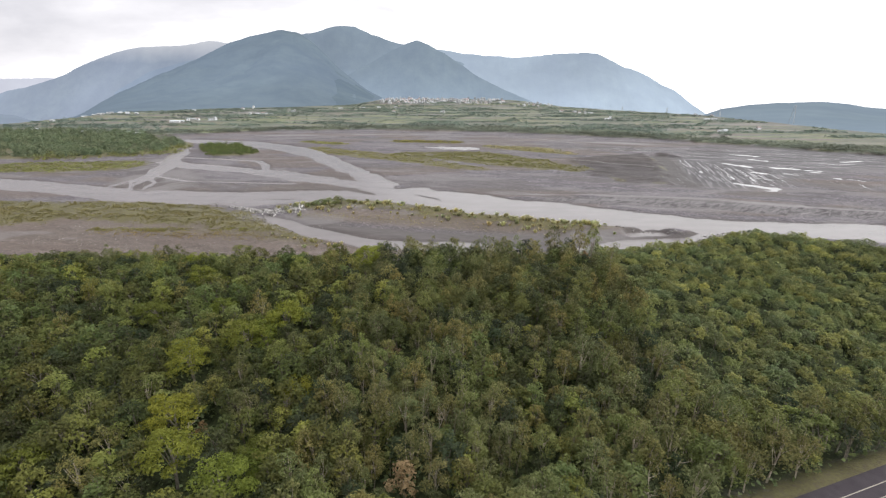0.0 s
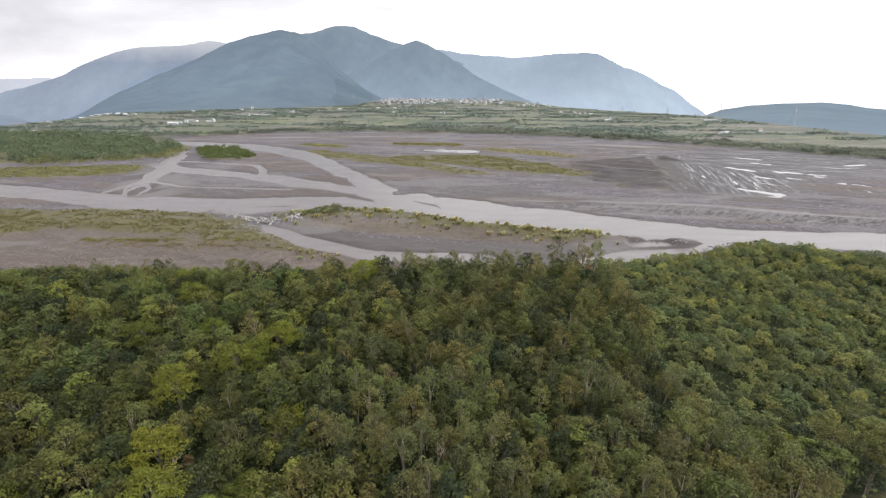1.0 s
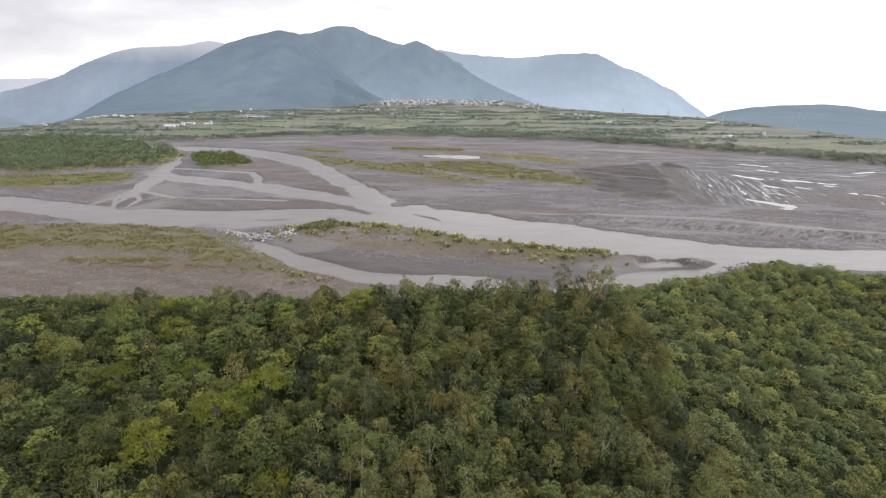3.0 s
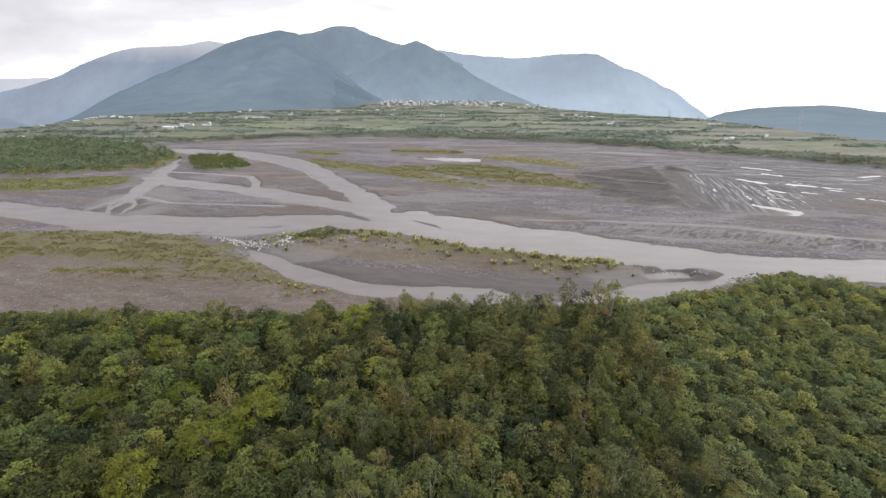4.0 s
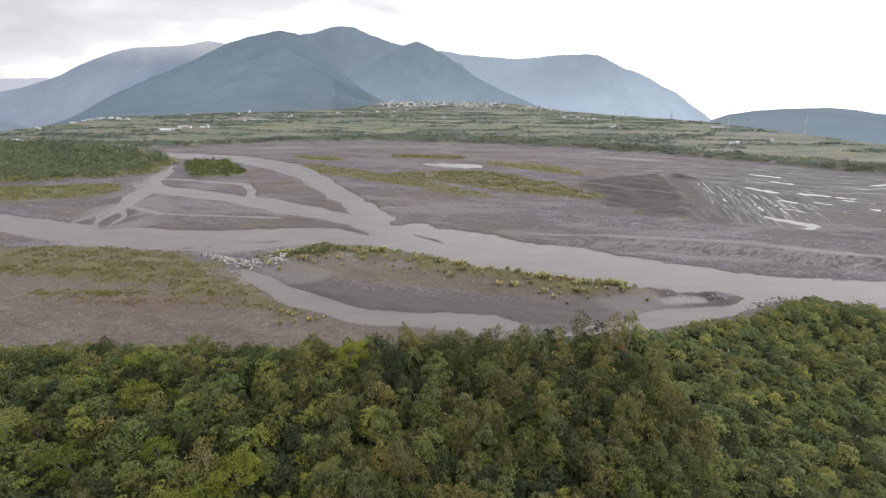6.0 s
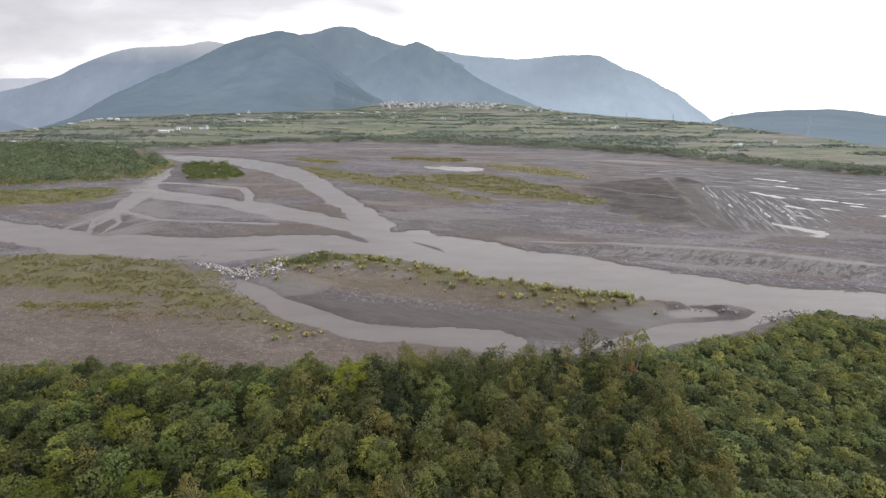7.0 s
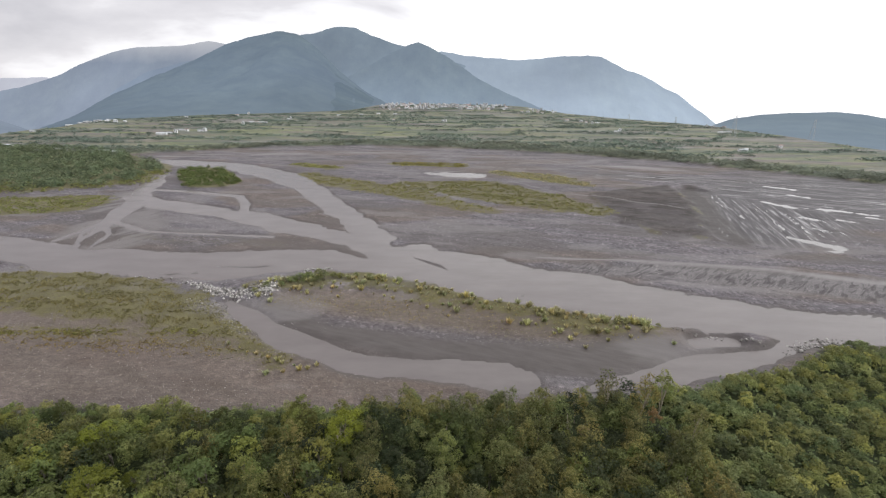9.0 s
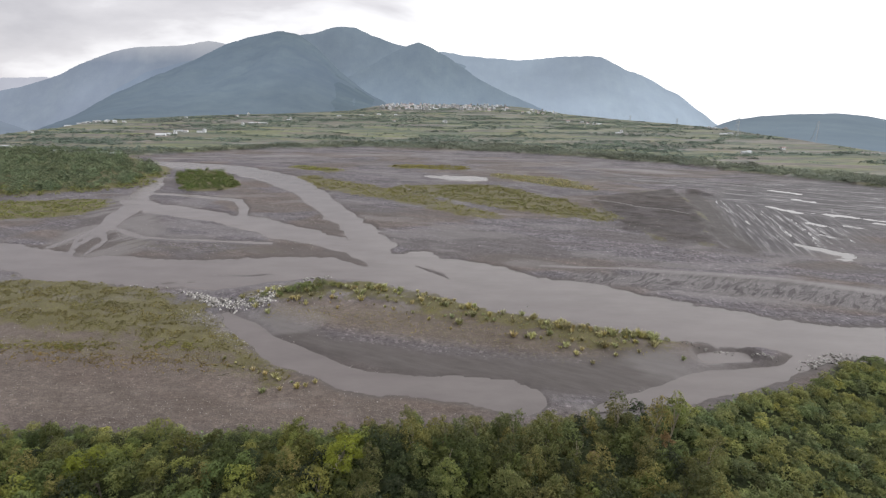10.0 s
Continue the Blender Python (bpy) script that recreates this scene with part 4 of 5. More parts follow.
def crown_points(rng, lobes, per_lobe, up=0.75):
    pts, nrm = [], []
    for cx, cy, cz, r, flat in lobes:
        d = rng.normal(size=(per_lobe, 3))
        d /= np.linalg.norm(d, axis=1, keepdims=True)
        d[:, 2] = np.where(d[:, 2] < -0.45, -d[:, 2], d[:, 2])
        k = rng.uniform(0.62, 1.06, (per_lobe, 1))
        k[: per_lobe // 9] *= rng.uniform(1.1, 1.45, (per_lobe // 9, 1))      # sprigs that stand out of the clump
        pts.append(np.array([cx, cy, cz]) + d * k * np.array([r, r, r * flat]))
        nrm.append(d + np.array([0, 0, up]) + rng.normal(scale=0.38, size=(per_lobe, 3)))
    return np.concatenate(pts), np.concatenate(nrm)


def tube(bm, a, b, ra, rb, sides=6, bend=0.0, rng=None, segs=3):
    a, b = Vector(a), Vector(b)
    d = (b - a).normalized()
    u = d.orthogonal().normalized()
    w = d.cross(u)
    off = Vector(rng.normal(size=3)) * bend if rng is not None else Vector()
    rings = []
    for i in range(segs + 1):
        t = i / segs
        c = a.lerp(b, t) + off * math.sin(math.pi * t)
        r = ra + (rb - ra) * t
        rings.append([bm.verts.new(c + (u * math.cos(q) + w * math.sin(q)) * r) for q in (2 * math.pi * j / sides for j in range(sides))])
    for lo, hi in zip(rings[:-1], rings[1:]):
        for j in range(sides):
            bm.faces.new((lo[j], lo[(j + 1) % sides], hi[(j + 1) % sides], hi[j]))
    bm.faces.new(rings[-1])


crown_shape = {}


def tree(name, seed, height, spread, crown_mat, bark, lobes=9, per_lobe=75, leaf=(0.62, 0.40), flat=0.75, crown_low=0.42, open_shape=0.0, label="", category="tree", group=""):
    """A tapered trunk with limbs and a crown of many leaf sprays."""
    rng = np.random.default_rng(seed)
    root = tagged(new(name), label, category, group)
    top = height * (0.62 + 0.1 * rng.random())
    lob = []
    mid_z, half_z = height * (1 + crown_low) / 2, height * (1 - crown_low) / 2
    lop = rng.normal(scale=0.10 * spread, size=2)
    for i in range(lobes):                  # clumps over the whole dome of the crown, sides too
        a = 2.399 * i + rng.uniform(-0.6, 0.6)
        up = 1 - 1.55 * (i + 0.3) / lobes
        q = math.sqrt(max(1 - up * up, 0)) * spread * rng.uniform(0.50, 0.88)
        h = mid_z + half_z * up * rng.uniform(0.60, 0.88 + open_shape)
        r = spread * rng.uniform(0.24, 0.40) * (1 - 0.25 * open_shape) * (20 / lobes) ** 0.45
        lob.append((q * math.cos(a) + lop[0] * (up + 0.5), q * math.sin(a) + lop[1] * (up + 0.5), h, r, flat))
    bm = bmesh.new()
    lean = (rng.uniform(-0.5, 0.5), rng.uniform(-0.5, 0.5), top)
    tube(bm, (0, 0, -0.6), lean, 0.05 * spread + 0.04, 0.03 * spread, 7, 0.12, rng, 5)
    for cx, cy, cz, r, _ in lob[:7]:
        k = rng.uniform(0.35, 0.85)
        tube(bm, (lean[0] * k, lean[1] * k, top * k), (cx * 0.9, cy * 0.9, cz + r * 0.2), 0.026 * spread, 0.012, 5, 0.2, rng, 3)
    part("trunk", bm, bark, root)
    pts, nrm = crown_points(rng, lob, per_lobe)
    crown_shape[id(root)] = leaf_quads(rng, pts, nrm, *leaf)
    mesh_object("crown", crown_shape[id(root)], quad_faces(len(pts)), crown_mat, root)
    return root


def leafless(name, seed, height, bark, label):
    rng = np.random.default_rng(seed)
    root = tagged(new(name), label, "bare tree")
    bm = bmesh.new()
    lean = np.array([rng.uniform(-1.6, 1.6), rng.uniform(-0.6, 0.6), height * 0.9])
    tube(bm, (0, 0, -0.5), lean, 0.15, 0.05, 6, 0.25, rng, 6)
    part("trunk", bm, bark, root)
    for i in range(6):
        k = rng.uniform(0.45, 0.95)
        bm = bmesh.new()
        a = rng.uniform(0, 6.28)
        p = lean * k
        q = p + np.array([math.cos(a) * 1.5, math.sin(a) * 1.5, rng.uniform(0.7, 1.9)])
        tube(bm, p, q, 0.05, 0.012, 5, 0.15, rng, 3)
        for j in range(2):
            m = p + (q - p) * rng.uniform(0.4, 0.9)
            tube(bm, m, m + rng.normal(scale=0.5, size=3) + np.array([0, 0, 0.5]), 0.022, 0.006, 4, 0.05, rng, 2)
        part("branch", bm, bark, root)
    return root


L_BROAD = "green broadleaf tree with rounded leafy clumps in the dense forest"
L_DARK = "dark green broadleaf tree in the dense riverside forest"
L_OLIVE = "tall feathery olive-green tree with thin pale trunk"
L_YELLOW = "bright yellow-green tree standing out of the forest canopy"
L_SHRUB = "low dense green shrub in the vine-covered thicket"
FAR_AWAY = (0, -300, -60)
kinds = {}
kinds["broad"] = [tree("broadleaf_tree", 100 + i, 6.4 + 0.5 * i, 2.1 + 0.25 * (i % 3), M_BROAD, M_BARK, 17, 34, (0.40, 0.27), 0.95, 0.22, 0.10, label=L_BROAD, group="broadleaf trees") for i in range(6)]
kinds["dark"] = [tree("dark_tree", 200 + i, 6.0 + 0.5 * i, 2.1 + 0.2 * (i % 3), M_DARK, M_BARK, 16, 34, (0.38, 0.26), 0.9, 0.20, 0.06, label=L_DARK, group="dark trees") for i in range(5)]
kinds["olive"] = [tree("feathery_tree", 300 + i, 7.2 + 0.5 * i, 2.0 + 0.2 * (i % 3), M_OLIVE, M_PALEBARK, 18, 40, (0.36, 0.17), 1.1, 0.22, 0.18, label=L_OLIVE, group="feathery trees") for i in range(6)]
kinds["yellow"] = [tree("yellow_green_tree", 400 + i, 7.6 + 0.4 * i, 3.5, M_YELLOW, M_BARK, 26, 84, (0.40, 0.15), 0.55, 0.26, 0.05, label=L_YELLOW, group="yellow-green trees") for i in range(3)]
kinds["shrub"] = [tree("shrub", 500 + i, 1.9 + 0.25 * i, 1.6 + 0.18 * (i % 3), M_SHRUB, M_BARK, 14, 30, (0.33, 0.22), 0.85, 0.10, 0.15, label=L_SHRUB, category="shrub", group="thicket shrubs") for i in range(6)]
kinds["light"] = [tree("light_tree", 450 + i, 5.8 + 0.5 * i, 1.95 + 0.22 * (i % 3), M_LIGHT_HAZED, M_BARK, 17, 34, (0.38, 0.26), 0.9, 0.22, 0.10, label="light blue-green broadleaf tree in the riverside forest", group="light trees") for i in range(5)]
kinds["dry"] = [tree("withered_tree", 600, 6.4, 1.5, M_DRY, M_BARK, 7, 60, (0.42, 0.22), 1.1, 0.3, label="small withered tree with orange-brown leaves", category="tree")]
crown_look = {"broad": M_BROAD, "dark": M_DARK, "olive": M_OLIVE, "yellow": M_YELLOW, "shrub": M_SHRUB, "light": M_LIGHT_HAZED, "dry": M_DRY}
used = {id(o): False for group in kinds.values() for o in group}


def plant(kind, i, x, y, size, turn, sink=0.0, tilt=0.0, z=None):
    """Stands the i-th form of a kind at x, y: the first use moves the model itself."""
    ob = kinds[kind][i % len(kinds[kind])]
    m = Matrix.LocRotScale((x, y, (float(ground_z(x, y)) if z is None else z) - sink), Euler((tilt, 0, turn)), (size, size, size * 1.0))
    if not used[id(ob)]:
        used[id(ob)] = True
        ob.matrix_basis = m
        return ob
    keep, ob.scale = tuple(ob.scale), (1, 1, 1)
    made = copy_thing(ob, m)
    ob.scale = keep
    return made


rng = np.random.default_rng(7)
# the single trees that stand out: kind, x, y, size
SINGLES = [("yellow", -35.5, 88.5, 1.40), ("yellow", -41.5, 81.5, 1.35), ("yellow", -38, 83, 1.10), ("yellow", -65, 91, 1.25), ("yellow", -52, 94, 0.95), ("yellow", -49.5, 74, 1.30), ("yellow", -44.7, 60.5, 1.34), ("yellow", -41, 52.5, 1.40),
           ("yellow", -31, 48, 1.34), ("yellow", -29.5, 56, 0.9), ("yellow", -58, 109, 0.6), ("dry", -5.6, 49.8, 1.35), ("dry", -10.6, 80, 1.0), ("dry", 43, 126, 0.9), ("dry", 27, 121.5, 0.8), ("dry", -41.5, 62, 0.6),
           ("olive", -16, 76, 1.25), ("olive", -13, 71, 1.2), ("olive", -20, 72, 1.2), ("olive", -17, 66, 1.15), ("olive", -22, 78, 1.1), ("olive", -11, 78, 1.1), ("olive", 5, 54, 1.2),
           ("olive", 22, 50, 1.15), ("dark", -26, 95, 1.15), ("dark", -29, 99, 1.1), ("dark", -24, 100, 1.05), ("dark", -54, 112, 1.0), ("dark", -50, 114, 0.95), ("dark", -68, 85, 1.0), ("dark", 38, 73.5, 1.2), ("dark", 35, 77, 1.05),
           ("dark", 41, 77, 1.0), ("olive", 46, 130, 1.45), ("olive", 41, 128, 1.4), ("olive", 34, 129, 1.3), ("olive", 27, 128, 1.2), ("olive", 19, 127, 1.3), ("olive", 12, 126, 1.2),
           ("olive", 4, 125, 1.3), ("olive", -3, 124, 1.15), ("olive", -9, 123, 1.1), ("light", -61, 126, 1.05), ("light", -57, 124, 1.0), ("broad", -53, 122, 1.05), ("broad", -82, 124, 0.95), ("light", -95, 126, 0.8), ("olive", 49, 121, 1.1)]
spots = [(kind, i, x, y, size) for i, (kind, x, y, size) in enumerate(SINGLES)]
taken = np.array([(x, y) for _, x, y, _ in SINGLES])
room = np.array([{"dry": 16, "yellow": 22}.get(s[0], 4) for s in SINGLES])
y = 36.0
while y < 172:
    step = 2.95
    x, right = -(0.95 * y + 27), 0.95 * y + 30
    while x < right:
        tx, ty = x + rng.uniform(-1.1, 1.1), y + rng.uniform(-1.1, 1.1)
        x += step * (1.0 if tx < 44 else 0.9)
        pick, size, form = rng.random(), rng.uniform(0.78, 1.3), int(rng.integers(0, 99))
        b = float(wooded(tx, ty))
        if b < 0.8 or -14 < float(road_side(tx, ty)) < 5.2 or (((taken - (tx, ty)) ** 2).sum(1) < room).any():
            continue
        patch = float(fbm(np.array(tx / 17), np.array(ty / 17), 51, 3))
        patch2 = float(fbm(np.array(tx / 9), np.array(ty / 9), 52, 2))
        thicket = tx > 47 + 7 * (patch2 - 0.5) and ty > 66 + 0.1 * (tx - 47) + 10 * (patch2 - 0.5)
        if thicket or b < 3.5:
            size = size * (0.75 + 0.5 * patch2)
            kind = "shrub" if pick < 0.70 + 0.5 * (0.5 - patch) or b < 4 else "dark" if pick < 0.86 else "light" if pick < 0.91 else "shrub"
            size = size * (1.0 if kind == "shrub" else 0.40)
        elif tx < -22:
            # light trees thicken in the farther rows, their leaf colour standing for haze
            kind = "light" if pick < (0.56 if ty > 84 + 24 * (patch - 0.5) else 0.16) + 0.5 * (patch2 - 0.5) else "broad" if pick < 0.66 else "dark" if pick < 0.84 else "olive" if pick < 0.92 else "yellow" if pick < 0.93 else "shrub"
        elif patch > 0.50:
            kind = "olive" if pick < 0.70 else "broad" if pick < 0.86 else "dark"
        else:
            kind = "olive" if pick < 0.34 else "light" if pick < 0.46 else "broad" if pick < 0.60 else "dark" if pick < 0.84 else "shrub"
        if b < 9 and kind != "shrub":
            size *= 0.8
        if tx < -35 or tx > 55:             # the canopy comes down to the bank
            size = min(size, (2.6 + 0.52 * b) / (3.6 if kind == "shrub" else 8.6))
        spots.append((kind, form, tx, ty, size))
    y += step * 0.9
heights = ground_z(np.array([p[2] for p in spots]), np.array([p[3] for p in spots]))
count, crowd = {}, {}
for (kind, form, x, y, size), z in zip(spots, heights):
    count[kind] = count.get(kind, 0) + 1
    turn, tilt = rng.uniform(0, 6.28), rng.uniform(-0.06, 0.06)
    if count[kind] <= 300:
        plant(kind, form, x, y, size, turn, 0.2, tilt, float(z))
    else:                                   # past the nearest of a kind: one joined canopy
        v = crown_shape[id(kinds[kind][form % len(kinds[kind])])] * size
        c, s = math.cos(turn), math.sin(turn)
        crowd.setdefault(kind, []).append(np.stack([x + v[:, 0] * c - v[:, 1] * s, y + v[:, 0] * s + v[:, 1] * c, z - 0.2 + v[:, 2]], 1))
for kind, parts in crowd.items():
    v = np.concatenate(parts)
    ob = mesh_object(kinds[kind][0].name.split(".")[0] + "_canopy", v, quad_faces(len(v) // 4), crown_look[kind])
    tone = np.repeat(rng.random(len(parts)), [len(q) for q in parts]).astype(np.float32)
    ob.data.attributes.new("own_tone", "FLOAT", "POINT").data.foreach_set("value", tone)
    tagged(ob, "closed green canopy of the riverside forest", "forest canopy", kind="stuff")
for i, (x, y, h) in enumerate([(-3, 118, 8.5), (-22, 117, 7.5), (22, 122, 9.5), (18, 123, 8.0), (46, 80, 9.0), (42, 69, 8.5), (-2, 60, 8.5), (35, 53, 8.0), (30, 47, 8.5), (-42, 58, 7.5),
                               (2, 66, 9.5), (30, 96, 9.0), (25, 92, 8.5), (-62, 55, 6.5)]):
    bare = leafless("bare_tree", 700 + i, h, M_PALEBARK, "leafless grey-brown tree with thin bent branches")
    bare.matrix_basis = pose(x, y, float(ground_z(x, y)), rng.uniform(-14, 14), rng.uniform(-14, 14), rng.uniform(0, 360))


def leaf_field(name, pts, nrm, leaf, material, label, category, seed=1):
    r = np.random.default_rng(seed)
    ob = mesh_object(name, leaf_quads(r, pts, nrm, *leaf), quad_faces(len(pts)), material)
    return tagged(ob, label, category, kind="stuff")


# undergrowth between the trunks
n = 42000
ux, uy = rng.uniform(-150, 190, n), rng.uniform(34, 172, n)
ok = (wooded(ux, uy) > -0.5) & (np.abs(road_side(ux, uy)) > 4.4) & (np.abs(ux) < 0.95 * uy + 30)
ux, uy = ux[ok], uy[ok]
uh = ground_z(ux, uy) + rng.uniform(0.1, 1.7, len(ux)) * (0.5 + fbm(ux / 6, uy / 6, 61))
leaf_field("undergrowth", np.stack([ux, uy, uh], 1), rng.normal(scale=0.5, size=(len(ux), 3)) + [0, 0, 0.8], (0.8, 0.55), M_SHRUB, "green undergrowth and creepers on the forest floor", "undergrowth", 2)


def bushes(name, xs, ys, radius, tall, per, leaf, material, label, category, seed, up=0.9):
    """Low clumps of leaf sprays, too many to count, in one mesh."""
    r = np.random.default_rng(seed)
    zs = ground_z(xs, ys)
    P, N = [], []
    d = r.normal(size=(len(xs), per, 3))
    d /= np.linalg.norm(d, axis=2, keepdims=True)
    d[..., 2] = np.abs(d[..., 2])
    k = r.uniform(0.55, 1.1, (len(xs), per, 1))
    R = (radius * r.uniform(0.6, 1.35, len(xs)))[:, None]
    T = (tall * r.uniform(0.55, 1.3, len(xs)))[:, None]
    pts = np.stack([xs[:, None] + d[..., 0] * k[..., 0] * R, ys[:, None] + d[..., 1] * k[..., 0] * R, zs[:, None] + d[..., 2] * k[..., 0] * T], -1).reshape(-1, 3)
    nrm = (d + np.array([0, 0, up])).reshape(-1, 3) + r.normal(scale=0.4, size=(len(pts), 3))
    return leaf_field(name, pts, nrm, leaf, material, label, category, seed)


def scatter(n, x0, x1, y0, y1, keep, seed):
    r = np.random.default_rng(seed)
    x, y = r.uniform(x0, x1, n), r.uniform(y0, y1, n)
    k = keep(x, y)
    return x[k], y[k]


# woodland and shrub isle beyond the river, belts and hedges on the plain
x, y = scatter(1500, -600, -220, 300, 580, lambda x, y: (strip(x, y, WOODLAND) + 10 * (fbm(x / 14, y / 14, 62) - 0.5) < -3), 21)
bushes("woodland", x, y, 5.6, 5.6, 190, (1.15, 0.8), M_WOODLAND, "dark green riverside woodland with an uneven canopy", "woodland", 22, up=1.3)
x, y = scatter(900, -330, -210, 320, 450, lambda x, y: (np.abs(strip(x, y, WOODLAND) + 1) < 7), 23)
bushes("woodland_margin", x, y, 2.2, 2.2, 26, (0.9, 0.7), M_SHRUB, "light green scrub along the edge of the woodland", "scrub", 24)
x, y = scatter(520, -265, -150, 360, 480, lambda x, y: strip(x, y, ISLE) + 6 * (fbm(x / 8, y / 8, 63) - 0.5) < -1, 25)
bushes("isle_scrub", x, y, 3.0, 2.7, 120, (0.75, 0.5), M_ISLE, "dense green shrubs covering a small river island", "shrubs", 26, up=0.7)
x, y = scatter(28000, -620, 640, 400, 860, lambda x, y: (y - farbank_y(x) > 3) & (y - farbank_y(x) < 26 + 110 * fbm(x / 70, x * 0, 64) * np.clip((x + 200) / 300, 0.35, 1)), 27)
bushes("tree_belt", x, y, 4.4, 3.0, 14, (1.9, 1.4), M_HAZED_FARLEAF, "belt of low green trees along the far river bank", "trees", 28, up=2.0)


def hedged(x, y):
    line = np.abs(vnoise(x / 300 + 5, y / 60, 71) - 0.5) < 0.016
    clump = fbm(x / 90, y / 24, 72, 4) > 0.56
    return (line | clump) & (y - farbank_y(x) > 30) & (y < foot_y(x, y) * 1.0)


x, y = scatter(46000, -1100, 1100, 560, 1900, hedged, 29)
bushes("hedgerows", x, y, 5.6, 2.6, 12, (2.6, 1.9), M_HAZED_FARLEAF, "hedges and small groves between the fields of the plain", "hedges", 30, up=2.2)

# grass and reeds on the bars
for i, (rows, n, size) in enumerate(zip(GRASS, (3000, 4500, 1800, 900, 600, 9000, 2400, 420, 600, 900, 700), (0.75, 0.8, 0.9, 0.9, 0.8, 0.5, 0.7, 0.5, 0.45, 0.35, 0.35))):
    bx = [r[0] for r in rows]
    by = [r[1] for r in rows]
    w = max(r[2] for r in rows)
    x, y = scatter(n * 4, min(bx) - w, max(bx) + w, min(by) - w, max(by) + w,
                   lambda x, y: (strip(x, y, rows) + (fbm(x / 7, y / 4, 31) - 0.5) * 12 < rng.uniform(-5, 3, len(x))) & (water_edge(x, y) > 1.0) & (fbm(x / 3, y / 2, 73, 2) > 0.42) & (fbm(x / 12, y / 5, 47, 3) > 0.34), 80 + i)
    x, y = x[:n], y[:n]
    bushes("grass_tufts", x, y, size * 0.7, size * 0.9, 9, (size * 0.9, size * 0.32), M_REED if i in (2, 7) else M_BARGRASS if i < 5 or i in (6, 8) else M_GRASSY, "yellow-green grass tufts growing on the gravel bar", "grass", 90 + i)

# ---- single reed clumps and bushes on the spit ----


def reed_clump(seed, tall, wide):
    r = np.random.default_rng(seed)
    n = 60
    a, q = r.uniform(0, 6.28, n), np.sqrt(r.random(n)) * wide * 0.45
    base = np.stack([q * np.cos(a), q * np.sin(a), np.zeros(n)], 1)
    out = np.stack([np.cos(a), np.sin(a), np.zeros(n)], 1)
    h = tall * r.uniform(0.6, 1.1, (n, 1))
    bendy = out * r.uniform(0.25, 0.9, (n, 1)) * wide
    side = np.cross(out, [0, 0, 1.0]) * 0.09
    verts = np.stack([base - side, base + side, base + bendy * 0.4 + [0, 0, 1] * h * 0.65 + side * 1.5, base + bendy * 0.4 + [0, 0, 1] * h * 0.65 - side * 1.5,
                      base + bendy + [0, 0, 1] * h], 1).reshape(-1, 3)
    faces = [f for i in range(n) for f in ((5 * i, 5 * i + 1, 5 * i + 2, 5 * i + 3), (5 * i + 3, 5 * i + 2, 5 * i + 4))]
    ob = mesh_object("reed_clump", verts, faces, M_REED)
    return tagged(ob, "pale yellow-green reed clump on the gravel spit", "reeds", "reed clumps")


reeds = [reed_clump(800 + i, 1.7 + 0.2 * i, 1.5 + 0.2 * i) for i in range(4)]
r4 = np.random.default_rng(44)
ridge = GRASS[7]
for i in range(270):
    u = r4.uniform(0, len(ridge) - 1.01)
    a, b = ridge[int(u)], ridge[int(u) + 1]
    f = u - int(u)
    x, y = a[0] + (b[0] - a[0]) * f + r4.normal(scale=3.0), a[1] + (b[1] - a[1]) * f + 2.8 - abs(r4.normal(scale=3.0 if i % 2 else 9.5))
    if float(water_edge(np.array(x), np.array(y))) < 0.6:
        continue
    m = Matrix.LocRotScale((x, y, float(ground_z(x, y)) - 0.05), Euler((0, 0, r4.uniform(0, 6.28))), (s := r4.uniform(0.45, 1.1), s, s))
    if i < 4:
        reeds[i].matrix_basis = m
    else:
        copy_thing(reeds[i % 4], m)
for i, (x, y) in enumerate([(-52, 152.5), (-50, 152), (-47, 151), (-45.5, 150), (-42, 149), (-38, 147.5), (-40, 147), (-54, 154), (-57, 155), (-36, 149), (-48, 145), (-44, 146), (-60, 157), (-64, 159)]):
    copy_thing(reeds[i % 4], pose(x, y, float(ground_z(x, y)) - 0.05, 0, 0, 70 * i) @ Matrix.Scale(0.55 + 0.05 * (i % 4), 4))
for i, (x, y, s) in enumerate([(-62, 198, 0.8), (-59, 201, 1.0), (-57, 203.5, 1.1), (-54, 204, 1.15), (-51, 206, 1.1), (-48, 205, 1.1), (-45, 206.5, 1.0), (-42, 206, 0.9), (-50, 202, 0.85), (-55, 200.5, 0.8), (-67, 196, 0.75), (-70, 193, 0.6),
                               (62, 172, 0.6), (58, 173, 0.5), (65, 171, 0.45), (-36, 207, 0.7), (-31, 206, 0.6)]):
    plant("shrub", i, x, y, s, i * 1.3, 0.1)

# ---- stones ----


def stone_mesh(name, seed, material):
    r = np.random.default_rng(seed)
    bm = bmesh.new()
    bmesh.ops.create_icosphere(bm, subdivisions=1, radius=0.5)
    for v in bm.verts:
        v.co = Vector((v.co.x * 1.15, v.co.y * 0.9, v.co.z * 0.75)) * r.uniform(0.72, 1.22)
    return bm


